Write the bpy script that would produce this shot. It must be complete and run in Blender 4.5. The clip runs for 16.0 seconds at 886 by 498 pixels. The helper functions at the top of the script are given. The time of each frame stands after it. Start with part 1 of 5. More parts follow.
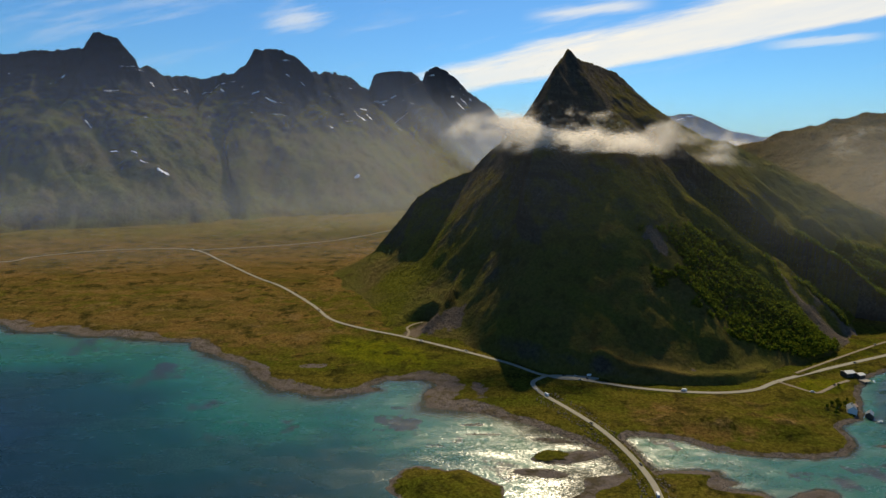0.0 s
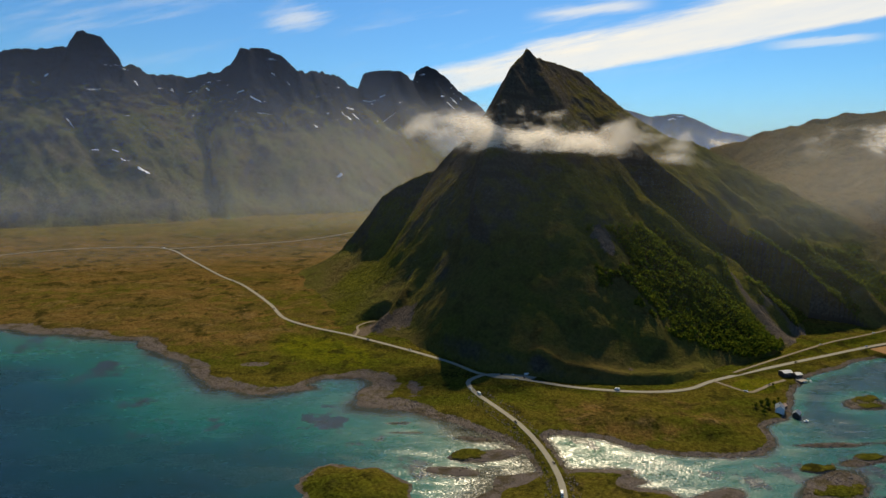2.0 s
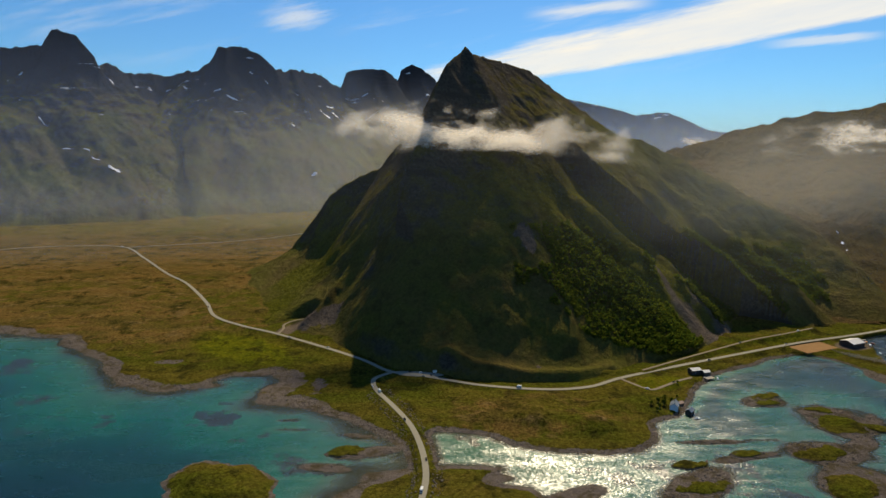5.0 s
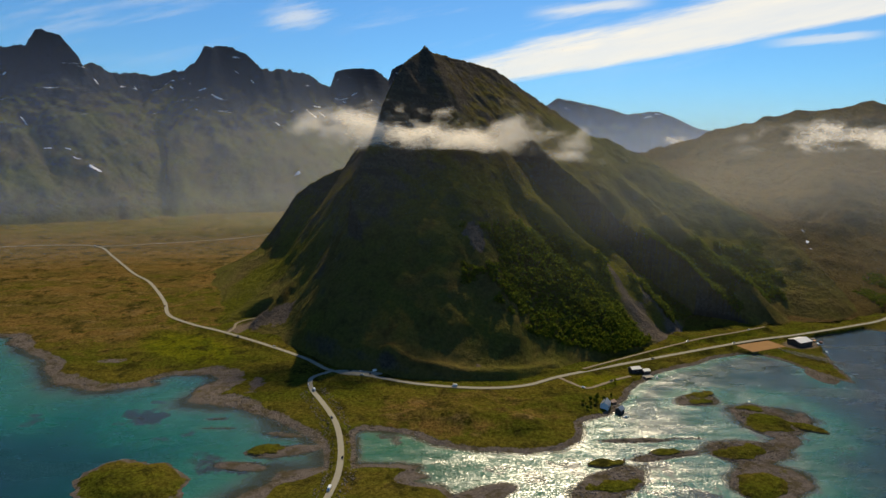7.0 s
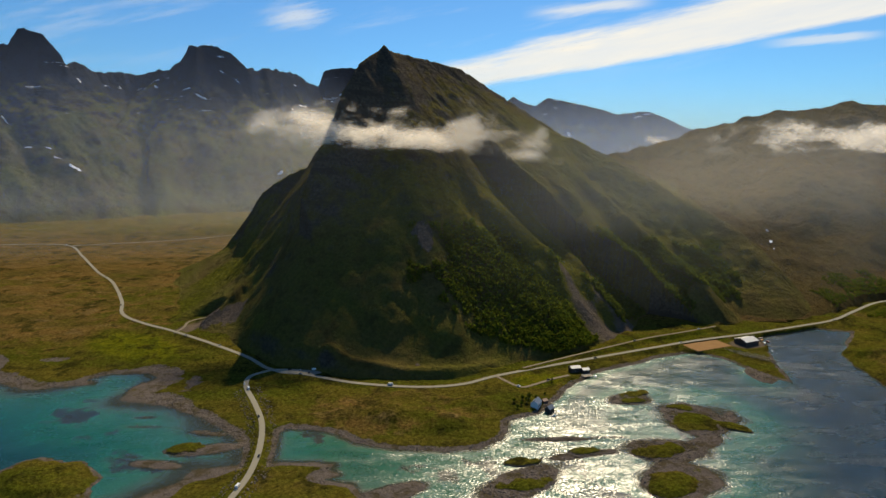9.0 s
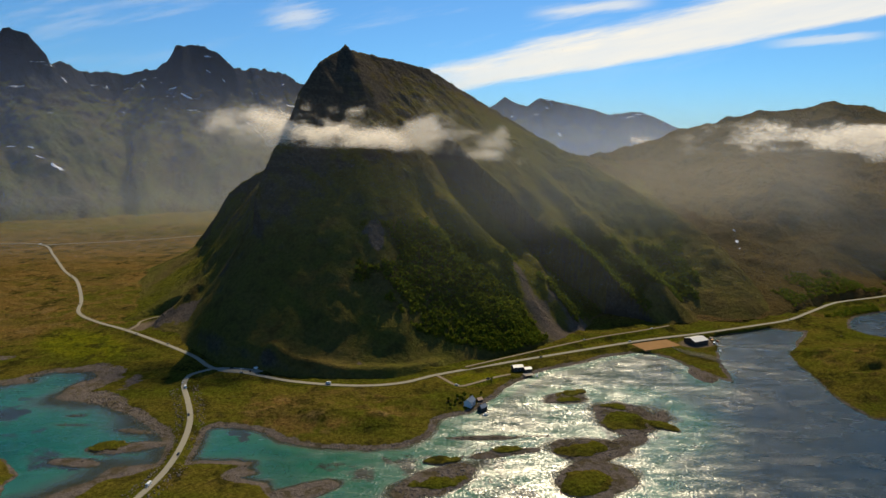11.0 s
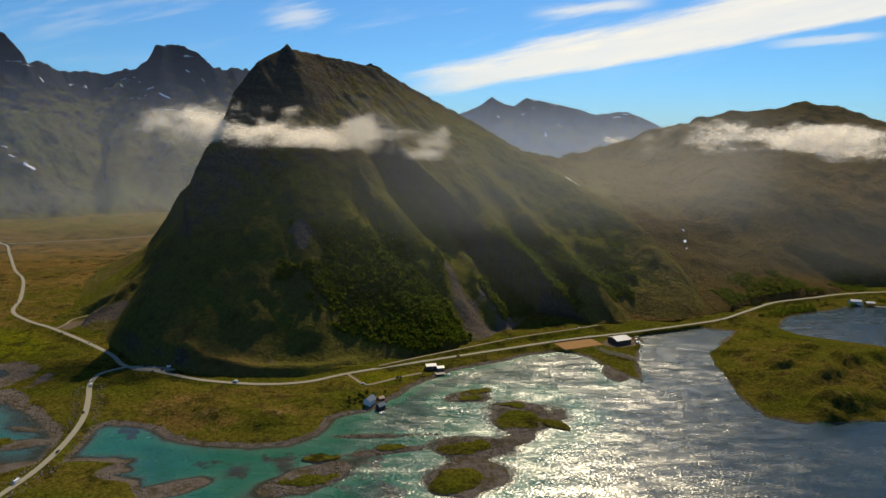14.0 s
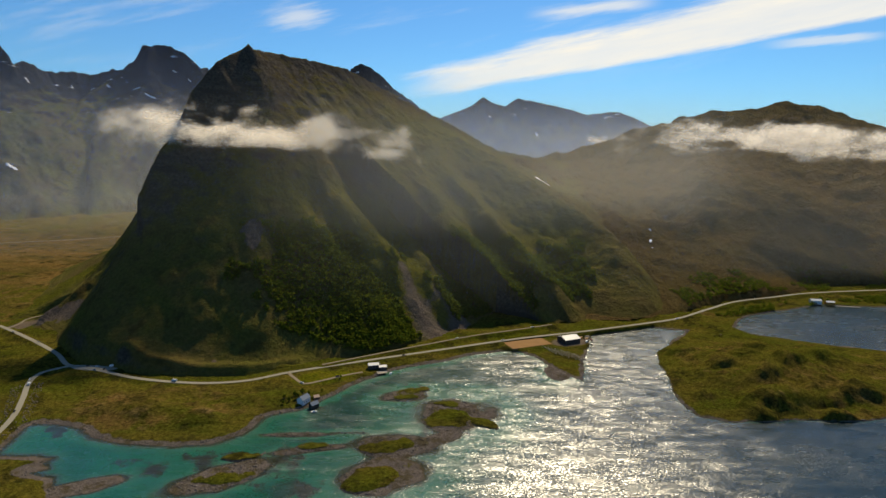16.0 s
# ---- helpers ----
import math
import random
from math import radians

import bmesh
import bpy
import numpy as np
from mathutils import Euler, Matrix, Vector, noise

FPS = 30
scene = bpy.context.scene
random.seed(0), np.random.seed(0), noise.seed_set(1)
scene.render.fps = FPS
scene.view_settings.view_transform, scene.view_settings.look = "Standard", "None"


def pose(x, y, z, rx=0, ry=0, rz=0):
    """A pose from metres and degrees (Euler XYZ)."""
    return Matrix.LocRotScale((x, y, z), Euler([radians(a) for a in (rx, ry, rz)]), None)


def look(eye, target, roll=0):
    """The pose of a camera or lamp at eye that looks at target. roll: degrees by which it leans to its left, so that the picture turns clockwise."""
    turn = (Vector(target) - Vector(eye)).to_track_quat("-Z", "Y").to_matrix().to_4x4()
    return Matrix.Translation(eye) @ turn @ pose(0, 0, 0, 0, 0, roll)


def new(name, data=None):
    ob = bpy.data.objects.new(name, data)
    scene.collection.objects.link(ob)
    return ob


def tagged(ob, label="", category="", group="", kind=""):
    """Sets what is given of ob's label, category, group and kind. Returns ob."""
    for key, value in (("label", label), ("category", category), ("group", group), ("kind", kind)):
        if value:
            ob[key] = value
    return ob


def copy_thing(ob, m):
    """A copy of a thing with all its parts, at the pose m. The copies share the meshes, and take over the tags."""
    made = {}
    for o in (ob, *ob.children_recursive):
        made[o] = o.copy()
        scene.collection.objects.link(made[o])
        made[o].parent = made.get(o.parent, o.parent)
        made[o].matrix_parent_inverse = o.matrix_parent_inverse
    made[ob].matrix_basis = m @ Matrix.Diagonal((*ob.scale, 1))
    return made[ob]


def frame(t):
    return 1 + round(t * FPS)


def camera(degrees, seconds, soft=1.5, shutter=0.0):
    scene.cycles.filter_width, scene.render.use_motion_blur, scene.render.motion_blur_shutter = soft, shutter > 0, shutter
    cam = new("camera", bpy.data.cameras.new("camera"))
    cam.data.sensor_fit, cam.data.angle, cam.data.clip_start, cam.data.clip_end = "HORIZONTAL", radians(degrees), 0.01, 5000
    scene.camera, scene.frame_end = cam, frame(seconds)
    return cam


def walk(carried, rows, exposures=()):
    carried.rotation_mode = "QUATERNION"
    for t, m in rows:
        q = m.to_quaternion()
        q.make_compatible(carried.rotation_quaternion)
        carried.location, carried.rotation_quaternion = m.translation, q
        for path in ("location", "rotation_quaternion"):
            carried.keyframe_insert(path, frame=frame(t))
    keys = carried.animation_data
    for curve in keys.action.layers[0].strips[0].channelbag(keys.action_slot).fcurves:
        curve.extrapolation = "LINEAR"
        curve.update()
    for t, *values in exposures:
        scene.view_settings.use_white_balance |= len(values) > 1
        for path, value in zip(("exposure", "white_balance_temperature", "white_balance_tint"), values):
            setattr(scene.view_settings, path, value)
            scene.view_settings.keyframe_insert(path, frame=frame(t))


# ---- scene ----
cam = camera(74.4, 16.0)
METRES, EYE, TILT, LEAN, TURN = 593.0, 279.4, -9.73, -0.195, 0.0
ROWS = [
    (0.0, 0.0, 0.0, 0.0, -0.0, 0.0, 0.0),
    (0.5, 0.0315, -0.0007, -0.0004, -0.01, 0.0, -0.07),
    (1.0, 0.0638, -0.0011, -0.0007, -0.02, -0.01, -0.1),
    (1.5, 0.0955, -0.0019, -0.0007, -0.02, -0.03, -0.13),
    (2.0, 0.1284, -0.0023, -0.0009, -0.0, -0.05, -0.14),
    (2.5, 0.1601, -0.0026, -0.0012, -0.04, -0.07, -0.16),
    (3.0, 0.1918, -0.0031, -0.0013, -0.06, -0.11, -0.18),
    (3.5, 0.2244, -0.0036, -0.0016, -0.07, -0.13, -0.18),
    (4.0, 0.2562, -0.0042, -0.0022, -0.04, -0.13, -0.17),
    (6.5, 0.4148, -0.0051, -0.003, 0.07, -0.22, -0.09),
    (7.0, 0.4465, -0.0053, -0.0035, 0.08, -0.22, -0.09),
    (7.5, 0.4773, -0.0057, -0.0036, 0.07, -0.22, -0.09),
    (8.0, 0.5087, -0.0058, -0.0043, 0.06, -0.21, -0.11),
    (8.5, 0.5396, -0.0061, -0.0044, 0.03, -0.22, -0.09),
    (9.0, 0.5712, -0.0065, -0.0047, 0.01, -0.24, -0.14),
    (11.5, 0.7232, -0.0077, -0.0073, 0.06, -0.21, -0.22),
    (12.0, 0.7537, -0.0085, -0.0077, 0.08, -0.2, -0.2),
    (12.5, 0.7848, -0.0089, -0.0076, 0.1, -0.21, -0.25),
    (13.0, 0.815, -0.0092, -0.0079, 0.09, -0.21, -0.26),
    (13.5, 0.8465, -0.0099, -0.0085, 0.09, -0.19, -0.26),
    (14.0, 0.8766, -0.01, -0.0079, 0.08, -0.22, -0.29),
    (14.5, 0.9069, -0.0105, -0.0084, 0.11, -0.2, -0.28),
    (15.0, 0.938, -0.011, -0.0088, 0.12, -0.19, -0.29),
    (15.5, 0.969, -0.0115, -0.0088, 0.16, -0.2, -0.27),
    (16.0, 0.9998, -0.0122, -0.0095, 0.15, -0.19, -0.26),
]
walk(cam, [(t, pose(0, 0, EYE, TILT, LEAN, TURN) @ pose(METRES * x, METRES * y, METRES * z, 90 + pitch, roll, yaw)) for t, x, y, z, yaw, pitch, roll in ROWS],
     exposures=[(0.0, 0.0, 7100, 8), (16.0, 0.0, 7100, 8)])

# ---- sun and sky ----
SUN_AZIMUTH, SUN_HEIGHT = 13.5, 44.5  # degrees clockwise from +y, and above the horizon
scene.cycles.transparent_max_bounces = 40

sun = new("sun", bpy.data.lights.new("sun", "SUN"))
sun.data.energy, sun.data.angle, sun.data.color = 5.0, radians(0.6), (1.0, 0.88, 0.66)
sun_way = Vector((math.sin(radians(SUN_AZIMUTH)) * math.cos(radians(SUN_HEIGHT)),
                  math.cos(radians(SUN_AZIMUTH)) * math.cos(radians(SUN_HEIGHT)), math.sin(radians(SUN_HEIGHT))))
sun.matrix_world = look(sun_way * 3000, (0, 0, 0))


class Nodes:
    """A thin layer over a node tree, to write node chains as nested calls."""

    def __init__(self, tree):
        self.tree = tree
        tree.nodes.clear()

    def add(self, kind, settings=None, out=0, **inputs):
        node = self.tree.nodes.new(kind)
        for key, value in (settings or {}).items():
            if key == "operation":
                node.operation = value
            elif key == "data_type":
                node.data_type = value
            elif key == "blend_type":
                node.blend_type = value
            elif key == "attribute_name":
                node.attribute_name = value
            elif key == "noise_dimensions":
                node.noise_dimensions = value
            elif key == "noise_type":
                node.noise_type = value
            elif key == "interpolation_type":
                node.interpolation_type = value
        for key, value in inputs.items():
            name = key.replace("_", " ")
            socket = node.inputs[int(key[1:])] if key[0] == "i" and key[1:].isdigit() else node.inputs[name]
            self.feed(socket, value)
        return node.outputs[out] if node.outputs else None

    def feed(self, socket, value):
        if isinstance(value, bpy.types.NodeSocket):
            self.tree.links.new(value, socket)
        elif isinstance(value, tuple) and len(value) == 3 and socket.type == "RGBA":
            socket.default_value = (*value, 1.0)
        else:
            socket.default_value = value

    def math(self, operation, a, b=0.0, c=0.0):
        return self.add("ShaderNodeMath", {"operation": operation}, i0=a, i1=b, i2=c)

    def noise(self, vector, scale, detail=4.0, rough=0.55, kind="FBM"):
        return self.add("ShaderNodeTexNoise", {"noise_type": kind}, Vector=vector, Scale=scale, Detail=detail, Roughness=rough)

    def span(self, value, low, high, to_low=0.0, to_high=1.0):
        return self.add("ShaderNodeMapRange", {"interpolation_type": "SMOOTHSTEP"}, i0=value, i1=low, i2=high, i3=to_low, i4=to_high)

    def mix(self, factor, a, b, blend="MIX"):
        node = self.tree.nodes.new("ShaderNodeMix")
        node.data_type, node.blend_type = "RGBA", blend
        self.feed(node.inputs[0], factor), self.feed(node.inputs[6], a), self.feed(node.inputs[7], b)
        return node.outputs[2]

    def place(self, stretch=None):
        out = self.add("ShaderNodeNewGeometry")
        if stretch:
            out = self.add("ShaderNodeVectorMath", {"operation": "MULTIPLY"}, i0=out, i1=stretch)
        return out

    def part(self, vector, axis):
        return self.add("ShaderNodeSeparateXYZ", out="XYZ".index(axis), Vector=vector)

    def attribute(self, name):
        return self.add("ShaderNodeAttribute", {"attribute_name": name}, out=2)


# sky: clear blue, one broad streak of high cloud and a few thin wisps
world = bpy.data.worlds.new("sky")
scene.world = world
world.use_nodes = True
n = Nodes(world.node_tree)
sky_node = world.node_tree.nodes.new("ShaderNodeTexSky")
sky_node.sky_type, sky_node.sun_disc = "NISHITA", False
sky_node.sun_elevation, sky_node.sun_rotation = radians(SUN_HEIGHT), radians(SUN_AZIMUTH)
sky_node.altitude, sky_node.air_density, sky_node.dust_density, sky_node.ozone_density = 250, 1.0, 0.3, 3.0
way = n.add("ShaderNodeTexCoord")
ahead = n.math("MAXIMUM", n.part(way, "Y"), 0.02)
u, v = n.math("DIVIDE", n.part(way, "X"), ahead), n.math("DIVIDE", n.part(way, "Z"), ahead)
flat = n.add("ShaderNodeCombineXYZ", X=u, Y=v, Z=0.0)
# the streak climbs to the right and widens on the way, between a crisp lower and a softer upper edge
turned = n.add("ShaderNodeCombineXYZ", X=n.math("MULTIPLY", u, 3.0), Y=n.math("MULTIPLY", n.math("MULTIPLY_ADD", u, -0.2, v), 26.0), Z=0.3)
grain = n.math("SUBTRACT", n.noise(turned, 1.5, 8.0, 0.66), 0.5)
above = n.math("SUBTRACT", v, n.math("MULTIPLY_ADD", u, 0.176, 0.083))
below = n.math("SUBTRACT", n.math("MULTIPLY_ADD", u, 0.255, 0.137), v)
edge_low = n.span(n.math("MULTIPLY_ADD", grain, 0.026, above), -0.002, 0.012)
edge_high = n.span(n.math("MULTIPLY_ADD", grain, 0.07, below), -0.006, 0.030)
streak = n.math("MULTIPLY", n.math("MULTIPLY", edge_low, edge_high), n.span(n.math("MULTIPLY_ADD", grain, 0.10, u), -0.09, 0.04))
streak = n.math("MULTIPLY", streak, n.math("MULTIPLY_ADD", grain, 0.5, 0.90))
tail = n.math("ABSOLUTE", n.math("SUBTRACT", v, n.math("MULTIPLY_ADD", u, 0.085, 0.124)))
tail = n.math("MULTIPLY", n.math("MULTIPLY", n.span(n.math("MULTIPLY_ADD", grain, 0.02, tail), 0.009, 0.001), n.span(u, 0.50, 0.60)), n.span(u, 0.74, 0.66, 0.0, 0.55))
plume = n.math("ABSOLUTE", n.math("SUBTRACT", v, n.math("MULTIPLY_ADD", u, 0.12, 0.196)))
plume = n.math("MULTIPLY", n.math("MULTIPLY", n.span(n.math("MULTIPLY_ADD", grain, 0.03, plume), 0.014, 0.0), n.span(u, 0.12, 0.20)), n.span(u, 0.36, 0.28, 0.0, 0.7))
puff = n.add("ShaderNodeVectorMath", {"operation": "LENGTH"}, out=1, i0=n.add("ShaderNodeCombineXYZ", X=n.math("MULTIPLY", n.math("ADD", u, 0.24), 0.45), Y=n.math("SUBTRACT", v, 0.208), Z=0.0))
puff = n.span(n.math("MULTIPLY_ADD", grain, -0.11, puff), 0.030, -0.012, 0.0, 0.55)
streak = n.math("MAXIMUM", n.math("MAXIMUM", streak, tail), n.math("MAXIMUM", plume, puff))
veil_noise = n.noise(n.add("ShaderNodeCombineXYZ", X=n.math("MULTIPLY", u, 2.2), Y=n.math("MULTIPLY", n.math("MULTIPLY_ADD", u, -0.2, v), 14.0), Z=4.7), 1.6, 7.0, 0.62)
veil = n.math("MULTIPLY", n.math("MULTIPLY", n.span(veil_noise, 0.50, 0.78), n.span(v, 0.06, 0.20)), 0.26)
cover = n.math("MINIMUM", n.math("ADD", n.math("MULTIPLY", streak, 0.95), veil), 1.0)
tone = n.mix(1.0, sky_node.outputs[0], (0.38, 0.765, 1.12), "MULTIPLY")
tone = n.mix(cover, tone, (9.3, 9.2, 8.9))
back = n.add("ShaderNodeBackground", Color=tone, Strength=0.10)
n.add("ShaderNodeOutputWorld", Surface=back)


# ---- materials ----
def material(name, paint):
    """A material whose node tree paint(n) builds; it returns the shader."""
    m = bpy.data.materials.new(name)
    m.use_nodes = True
    n = Nodes(m.node_tree)
    n.add("ShaderNodeOutputMaterial", Surface=paint(n))
    return m


def surface(n, colour, rough, bump=None, depth=0.3, metal=0.0, gloss=0.5):
    more = {}
    if bump is not None:
        more["Normal"] = n.add("ShaderNodeBump", Height=bump, Distance=depth, Strength=1.0)
    return n.add("ShaderNodeBsdfPrincipled", Base_Color=colour, Roughness=rough, Metallic=metal, Specular_IOR_Level=gloss, **more)


def plain(name, colour, rough=0.6, metal=0.0, scale=1.5, spread=0.25, gloss=0.5):
    """Paint, metal or cloth with uneven tone and slight wear."""
    def paint(n):
        p = n.place()
        a, b = n.noise(p, scale, 5.0), n.noise(p, scale * 9, 3.0)
        k = n.math("ADD", n.math("MULTIPLY", a, spread), n.math("MULTIPLY", b, spread * 0.6))
        tint = n.mix(k, colour, tuple(c * 0.45 for c in colour))
        return surface(n, tint, rough, b, 0.02, metal, gloss)
    return material(name, paint)


def paint_ground(n):
    p = n.place()
    z = n.part(p, "Z")
    broad, mid, fine = n.noise(p, 0.007, 5.0, 0.62), n.noise(p, 0.04, 7.0, 0.68), n.noise(p, 0.30, 5.0, 0.75)
    tuft = n.noise(p, 1.1, 3.0, 0.7)
    bog, green = n.attribute("bog"), n.attribute("green")
    wash = n.noise(n.place((0.008, 0.020, 0.01)), 1.0, 7.0, 0.66)
    rust = n.mix(n.span(wash, 0.38, 0.62), (0.128, 0.076, 0.022), (0.080, 0.058, 0.015))
    rust = n.mix(n.span(n.noise(n.place((0.022, 0.05, 0.01)), 1.0, 6.0, 0.7), 0.54, 0.66, 0.0, 0.7), rust, (0.165, 0.108, 0.045))
    moss = n.mix(n.span(wash, 0.36, 0.64), (0.054, 0.058, 0.007), (0.080, 0.064, 0.011))
    lush = n.mix(n.span(mid, 0.40, 0.62), (0.105, 0.104, 0.006), (0.050, 0.056, 0.006))
    k = n.math("ADD", n.math("MULTIPLY_ADD", n.math("SUBTRACT", mid, 0.5), 2.4, bog), n.math("MULTIPLY", n.math("SUBTRACT", broad, 0.5), 2.2))
    grass = n.mix(n.span(k, 0.25, 0.85), moss, rust)
    grass = n.mix(n.span(n.math("ADD", green, n.math("MULTIPLY", n.math("SUBTRACT", mid, 0.5), 1.8)), 0.3, 0.9), grass, lush)
    grass = n.mix(n.span(n.noise(p, 0.028, 7.0, 0.72), 0.52, 0.62, 0.0, 0.85), grass, (0.026, 0.024, 0.006))
    speck = n.math("MULTIPLY", n.span(fine, 0.30, 0.72, 1.6, 0.5), n.span(tuft, 0.30, 0.70, 1.25, 0.7))
    grass = n.mix(1.0, grass, n.add("ShaderNodeCombineXYZ", X=speck, Y=speck, Z=speck), "MULTIPLY")
    pebble = n.noise(p, 0.9, 5.0, 0.75)
    sand = n.mix(n.span(pebble, 0.3, 0.7), (0.160, 0.132, 0.112), (0.070, 0.058, 0.052))
    weed = n.mix(n.span(n.noise(p, 0.06, 6.0, 0.72), 0.48, 0.60), sand, (0.070, 0.056, 0.034))
    weed = n.mix(n.span(n.noise(p, 0.16, 5.0, 0.7), 0.60, 0.68), weed, (0.030, 0.028, 0.022))
    edge = n.math("MULTIPLY_ADD", n.math("SUBTRACT", n.noise(p, 0.10, 6.0, 0.7), 0.5), 2.4, z)
    tone = n.mix(n.span(edge, 0.85, 1.15), weed, grass)
    tone = n.mix(n.attribute("scree"), tone, n.mix(n.span(pebble, 0.3, 0.7), (0.17, 0.130, 0.092), (0.070, 0.056, 0.044)))
    tone = n.mix(n.span(z, 0.25, -0.4), tone, n.mix(0.8, tone, (0.044, 0.042, 0.026)))
    bump = n.math("ADD", n.math("MULTIPLY", fine, 1.2), n.math("MULTIPLY", mid, 4.0))
    return surface(n, tone, 0.95, n.math("MULTIPLY_ADD", tuft, 0.25, bump), 1.5, gloss=0.0)


def paint_sea(n):
    p = n.place()
    depth = n.math("MULTIPLY_ADD", n.math("SUBTRACT", n.noise(p, 0.02, 5.0, 0.65), 0.5), 1.6, n.attribute("depth"))
    patch = n.noise(p, 0.012, 6.0, 0.65)
    tone = n.mix(n.span(depth, 0.0, 1.6), (0.060, 0.058, 0.040), (0.020, 0.110, 0.066))
    tone = n.mix(n.span(depth, 1.2, 4.0), tone, (0.003, 0.088, 0.052))
    tone = n.mix(n.span(depth, 3.4, 7.0), tone, (0.001, 0.036, 0.028))
    tone = n.mix(n.span(depth, 6.0, 13.0), tone, (0.001, 0.012, 0.016))
    tone = n.mix(n.span(patch, 0.36, 0.66, 0.35, 0.0), tone, (0.001, 0.016, 0.016))
    tone = n.mix(n.math("MULTIPLY", n.span(patch, 0.56, 0.64), n.span(depth, 8.0, 3.0)), tone, (0.020, 0.024, 0.018))
    calm = n.attribute("calm")
    sway = n.add("ShaderNodeTexNoise", out=1, Vector=p, Scale=0.02, Detail=2.0)
    q = n.add("ShaderNodeVectorMath", {"operation": "MULTIPLY_ADD"}, i0=sway, i1=(9.0, 9.0, 0.0), i2=p)
    gusts = n.noise(n.place((0.007, 0.020, 1.0)), 1.0, 5.0, 0.66)
    # wave facets: the slope of the surface in both directions, from chop and longer waves
    chop = n.add("ShaderNodeTexNoise", out=1, Vector=n.add("ShaderNodeVectorMath", {"operation": "MULTIPLY"}, i0=q, i1=(0.62, 1.05, 1.0)), Scale=1.0, Detail=2.0, Roughness=0.6)
    long = n.add("ShaderNodeTexNoise", out=1, Vector=n.add("ShaderNodeVectorMath", {"operation": "MULTIPLY"}, i0=q, i1=(0.035, 0.10, 1.0)), Scale=1.0, Detail=2.0, Roughness=0.5)
    lean = n.math("MULTIPLY", calm, n.span(gusts, 0.32, 0.68, 0.85, 1.25))
    slopes = []
    for axis in "XY":
        both = n.math("MULTIPLY_ADD", n.math("SUBTRACT", n.part(long, axis), 0.5), 0.35, n.math("SUBTRACT", n.part(chop, axis), 0.5))
        slopes.append(n.math("MULTIPLY", both, lean))
    wavy = n.add("ShaderNodeVectorMath", {"operation": "NORMALIZE"}, i0=n.add("ShaderNodeCombineXYZ", X=slopes[0], Y=slopes[1], Z=1.0))
    rough = n.span(gusts, 0.3, 0.7, 0.23, 0.30)
    water = n.add("ShaderNodeBsdfPrincipled", Base_Color=tone, Roughness=rough, IOR=1.333, Specular_IOR_Level=0.8, Normal=wavy)
    clear = n.add("ShaderNodeBsdfTransparent", Color=(0.80, 0.93, 0.90))
    return n.add("ShaderNodeMixShader", i0=n.span(depth, 0.0, 0.9, 0.25, 1.0), i1=clear, i2=water)


def paint_mountain(rock, grass, dry, snow=False, bleak=0.12, relief=1.0):
    def paint(n):
        p = n.place()
        up = n.part(n.add("ShaderNodeNewGeometry", out=1), "Z")
        broad, mid, fine = n.noise(p, 0.006, 5.0, 0.6), n.noise(p, 0.035, 6.0, 0.68), n.noise(p, 0.22, 6.0, 0.72)
        strata = n.noise(n.place((0.008, 0.008, 0.09)), 1.0, 6.0, 0.7)
        bare = n.mix(n.span(fine, 0.3, 0.72), rock, tuple(c * 0.42 for c in rock))
        bare = n.mix(n.span(strata, 0.45, 0.62), bare, tuple(c * 0.55 for c in rock))
        turf = n.mix(n.span(n.math("ADD", n.math("MULTIPLY", broad, 0.8), n.math("MULTIPLY", mid, 0.5)), 0.5, 0.82), grass, dry)
        turf = n.mix(n.span(fine, 0.36, 0.70, 0.0, 0.8), turf, n.mix(0.5, turf, (0.012, 0.014, 0.004)))
        turf = n.mix(n.span(mid, 0.5, 0.66, 0.0, 0.6), turf, n.mix(0.6, turf, (0.020, 0.018, 0.006)))
        k = n.math("ADD", up, n.math("MULTIPLY", n.math("SUBTRACT", mid, 0.5), 0.75))
        k = n.math("ADD", k, n.math("MULTIPLY", n.attribute("height"), -bleak))
        tone = n.mix(n.span(k, 0.30, 0.56), bare, turf)
        stones = n.mix(n.span(n.noise(p, 0.5, 4.0, 0.8), 0.3, 0.7), (0.150, 0.120, 0.094), (0.056, 0.044, 0.035))
        tone = n.mix(n.span(n.math("MULTIPLY_ADD", n.math("SUBTRACT", fine, 0.5), 0.9, n.attribute("scree")), 0.35, 0.65), tone, stones)
        tone = n.mix(n.attribute("lush"), tone, n.mix(n.span(fine, 0.34, 0.66), (0.115, 0.112, 0.010), (0.040, 0.042, 0.008)))
        if snow:
            flat = n.noise(n.place((0.006, 0.006, 0.035)), 1.0, 5.0, 0.7)
            s = n.math("MULTIPLY", n.span(flat, 0.655, 0.675), n.span(n.attribute("height"), 0.52, 0.66))
            tone = n.mix(s, tone, (0.80, 0.82, 0.86))
        crease = n.math("ABSOLUTE", n.math("SUBTRACT", n.noise(n.place((1.0, 1.0, 0.45)), 0.03, 8.0, 0.68), 0.5))
        bump = n.math("ADD", n.math("MULTIPLY", n.noise(p, 0.16, 7.0, 0.75), 3.2), n.math("MULTIPLY", mid, 7.0))
        bump = n.math("ADD", bump, n.math("MULTIPLY", crease, 10.0))
        return surface(n, tone, 0.95, bump, relief, gloss=0.0)
    return paint


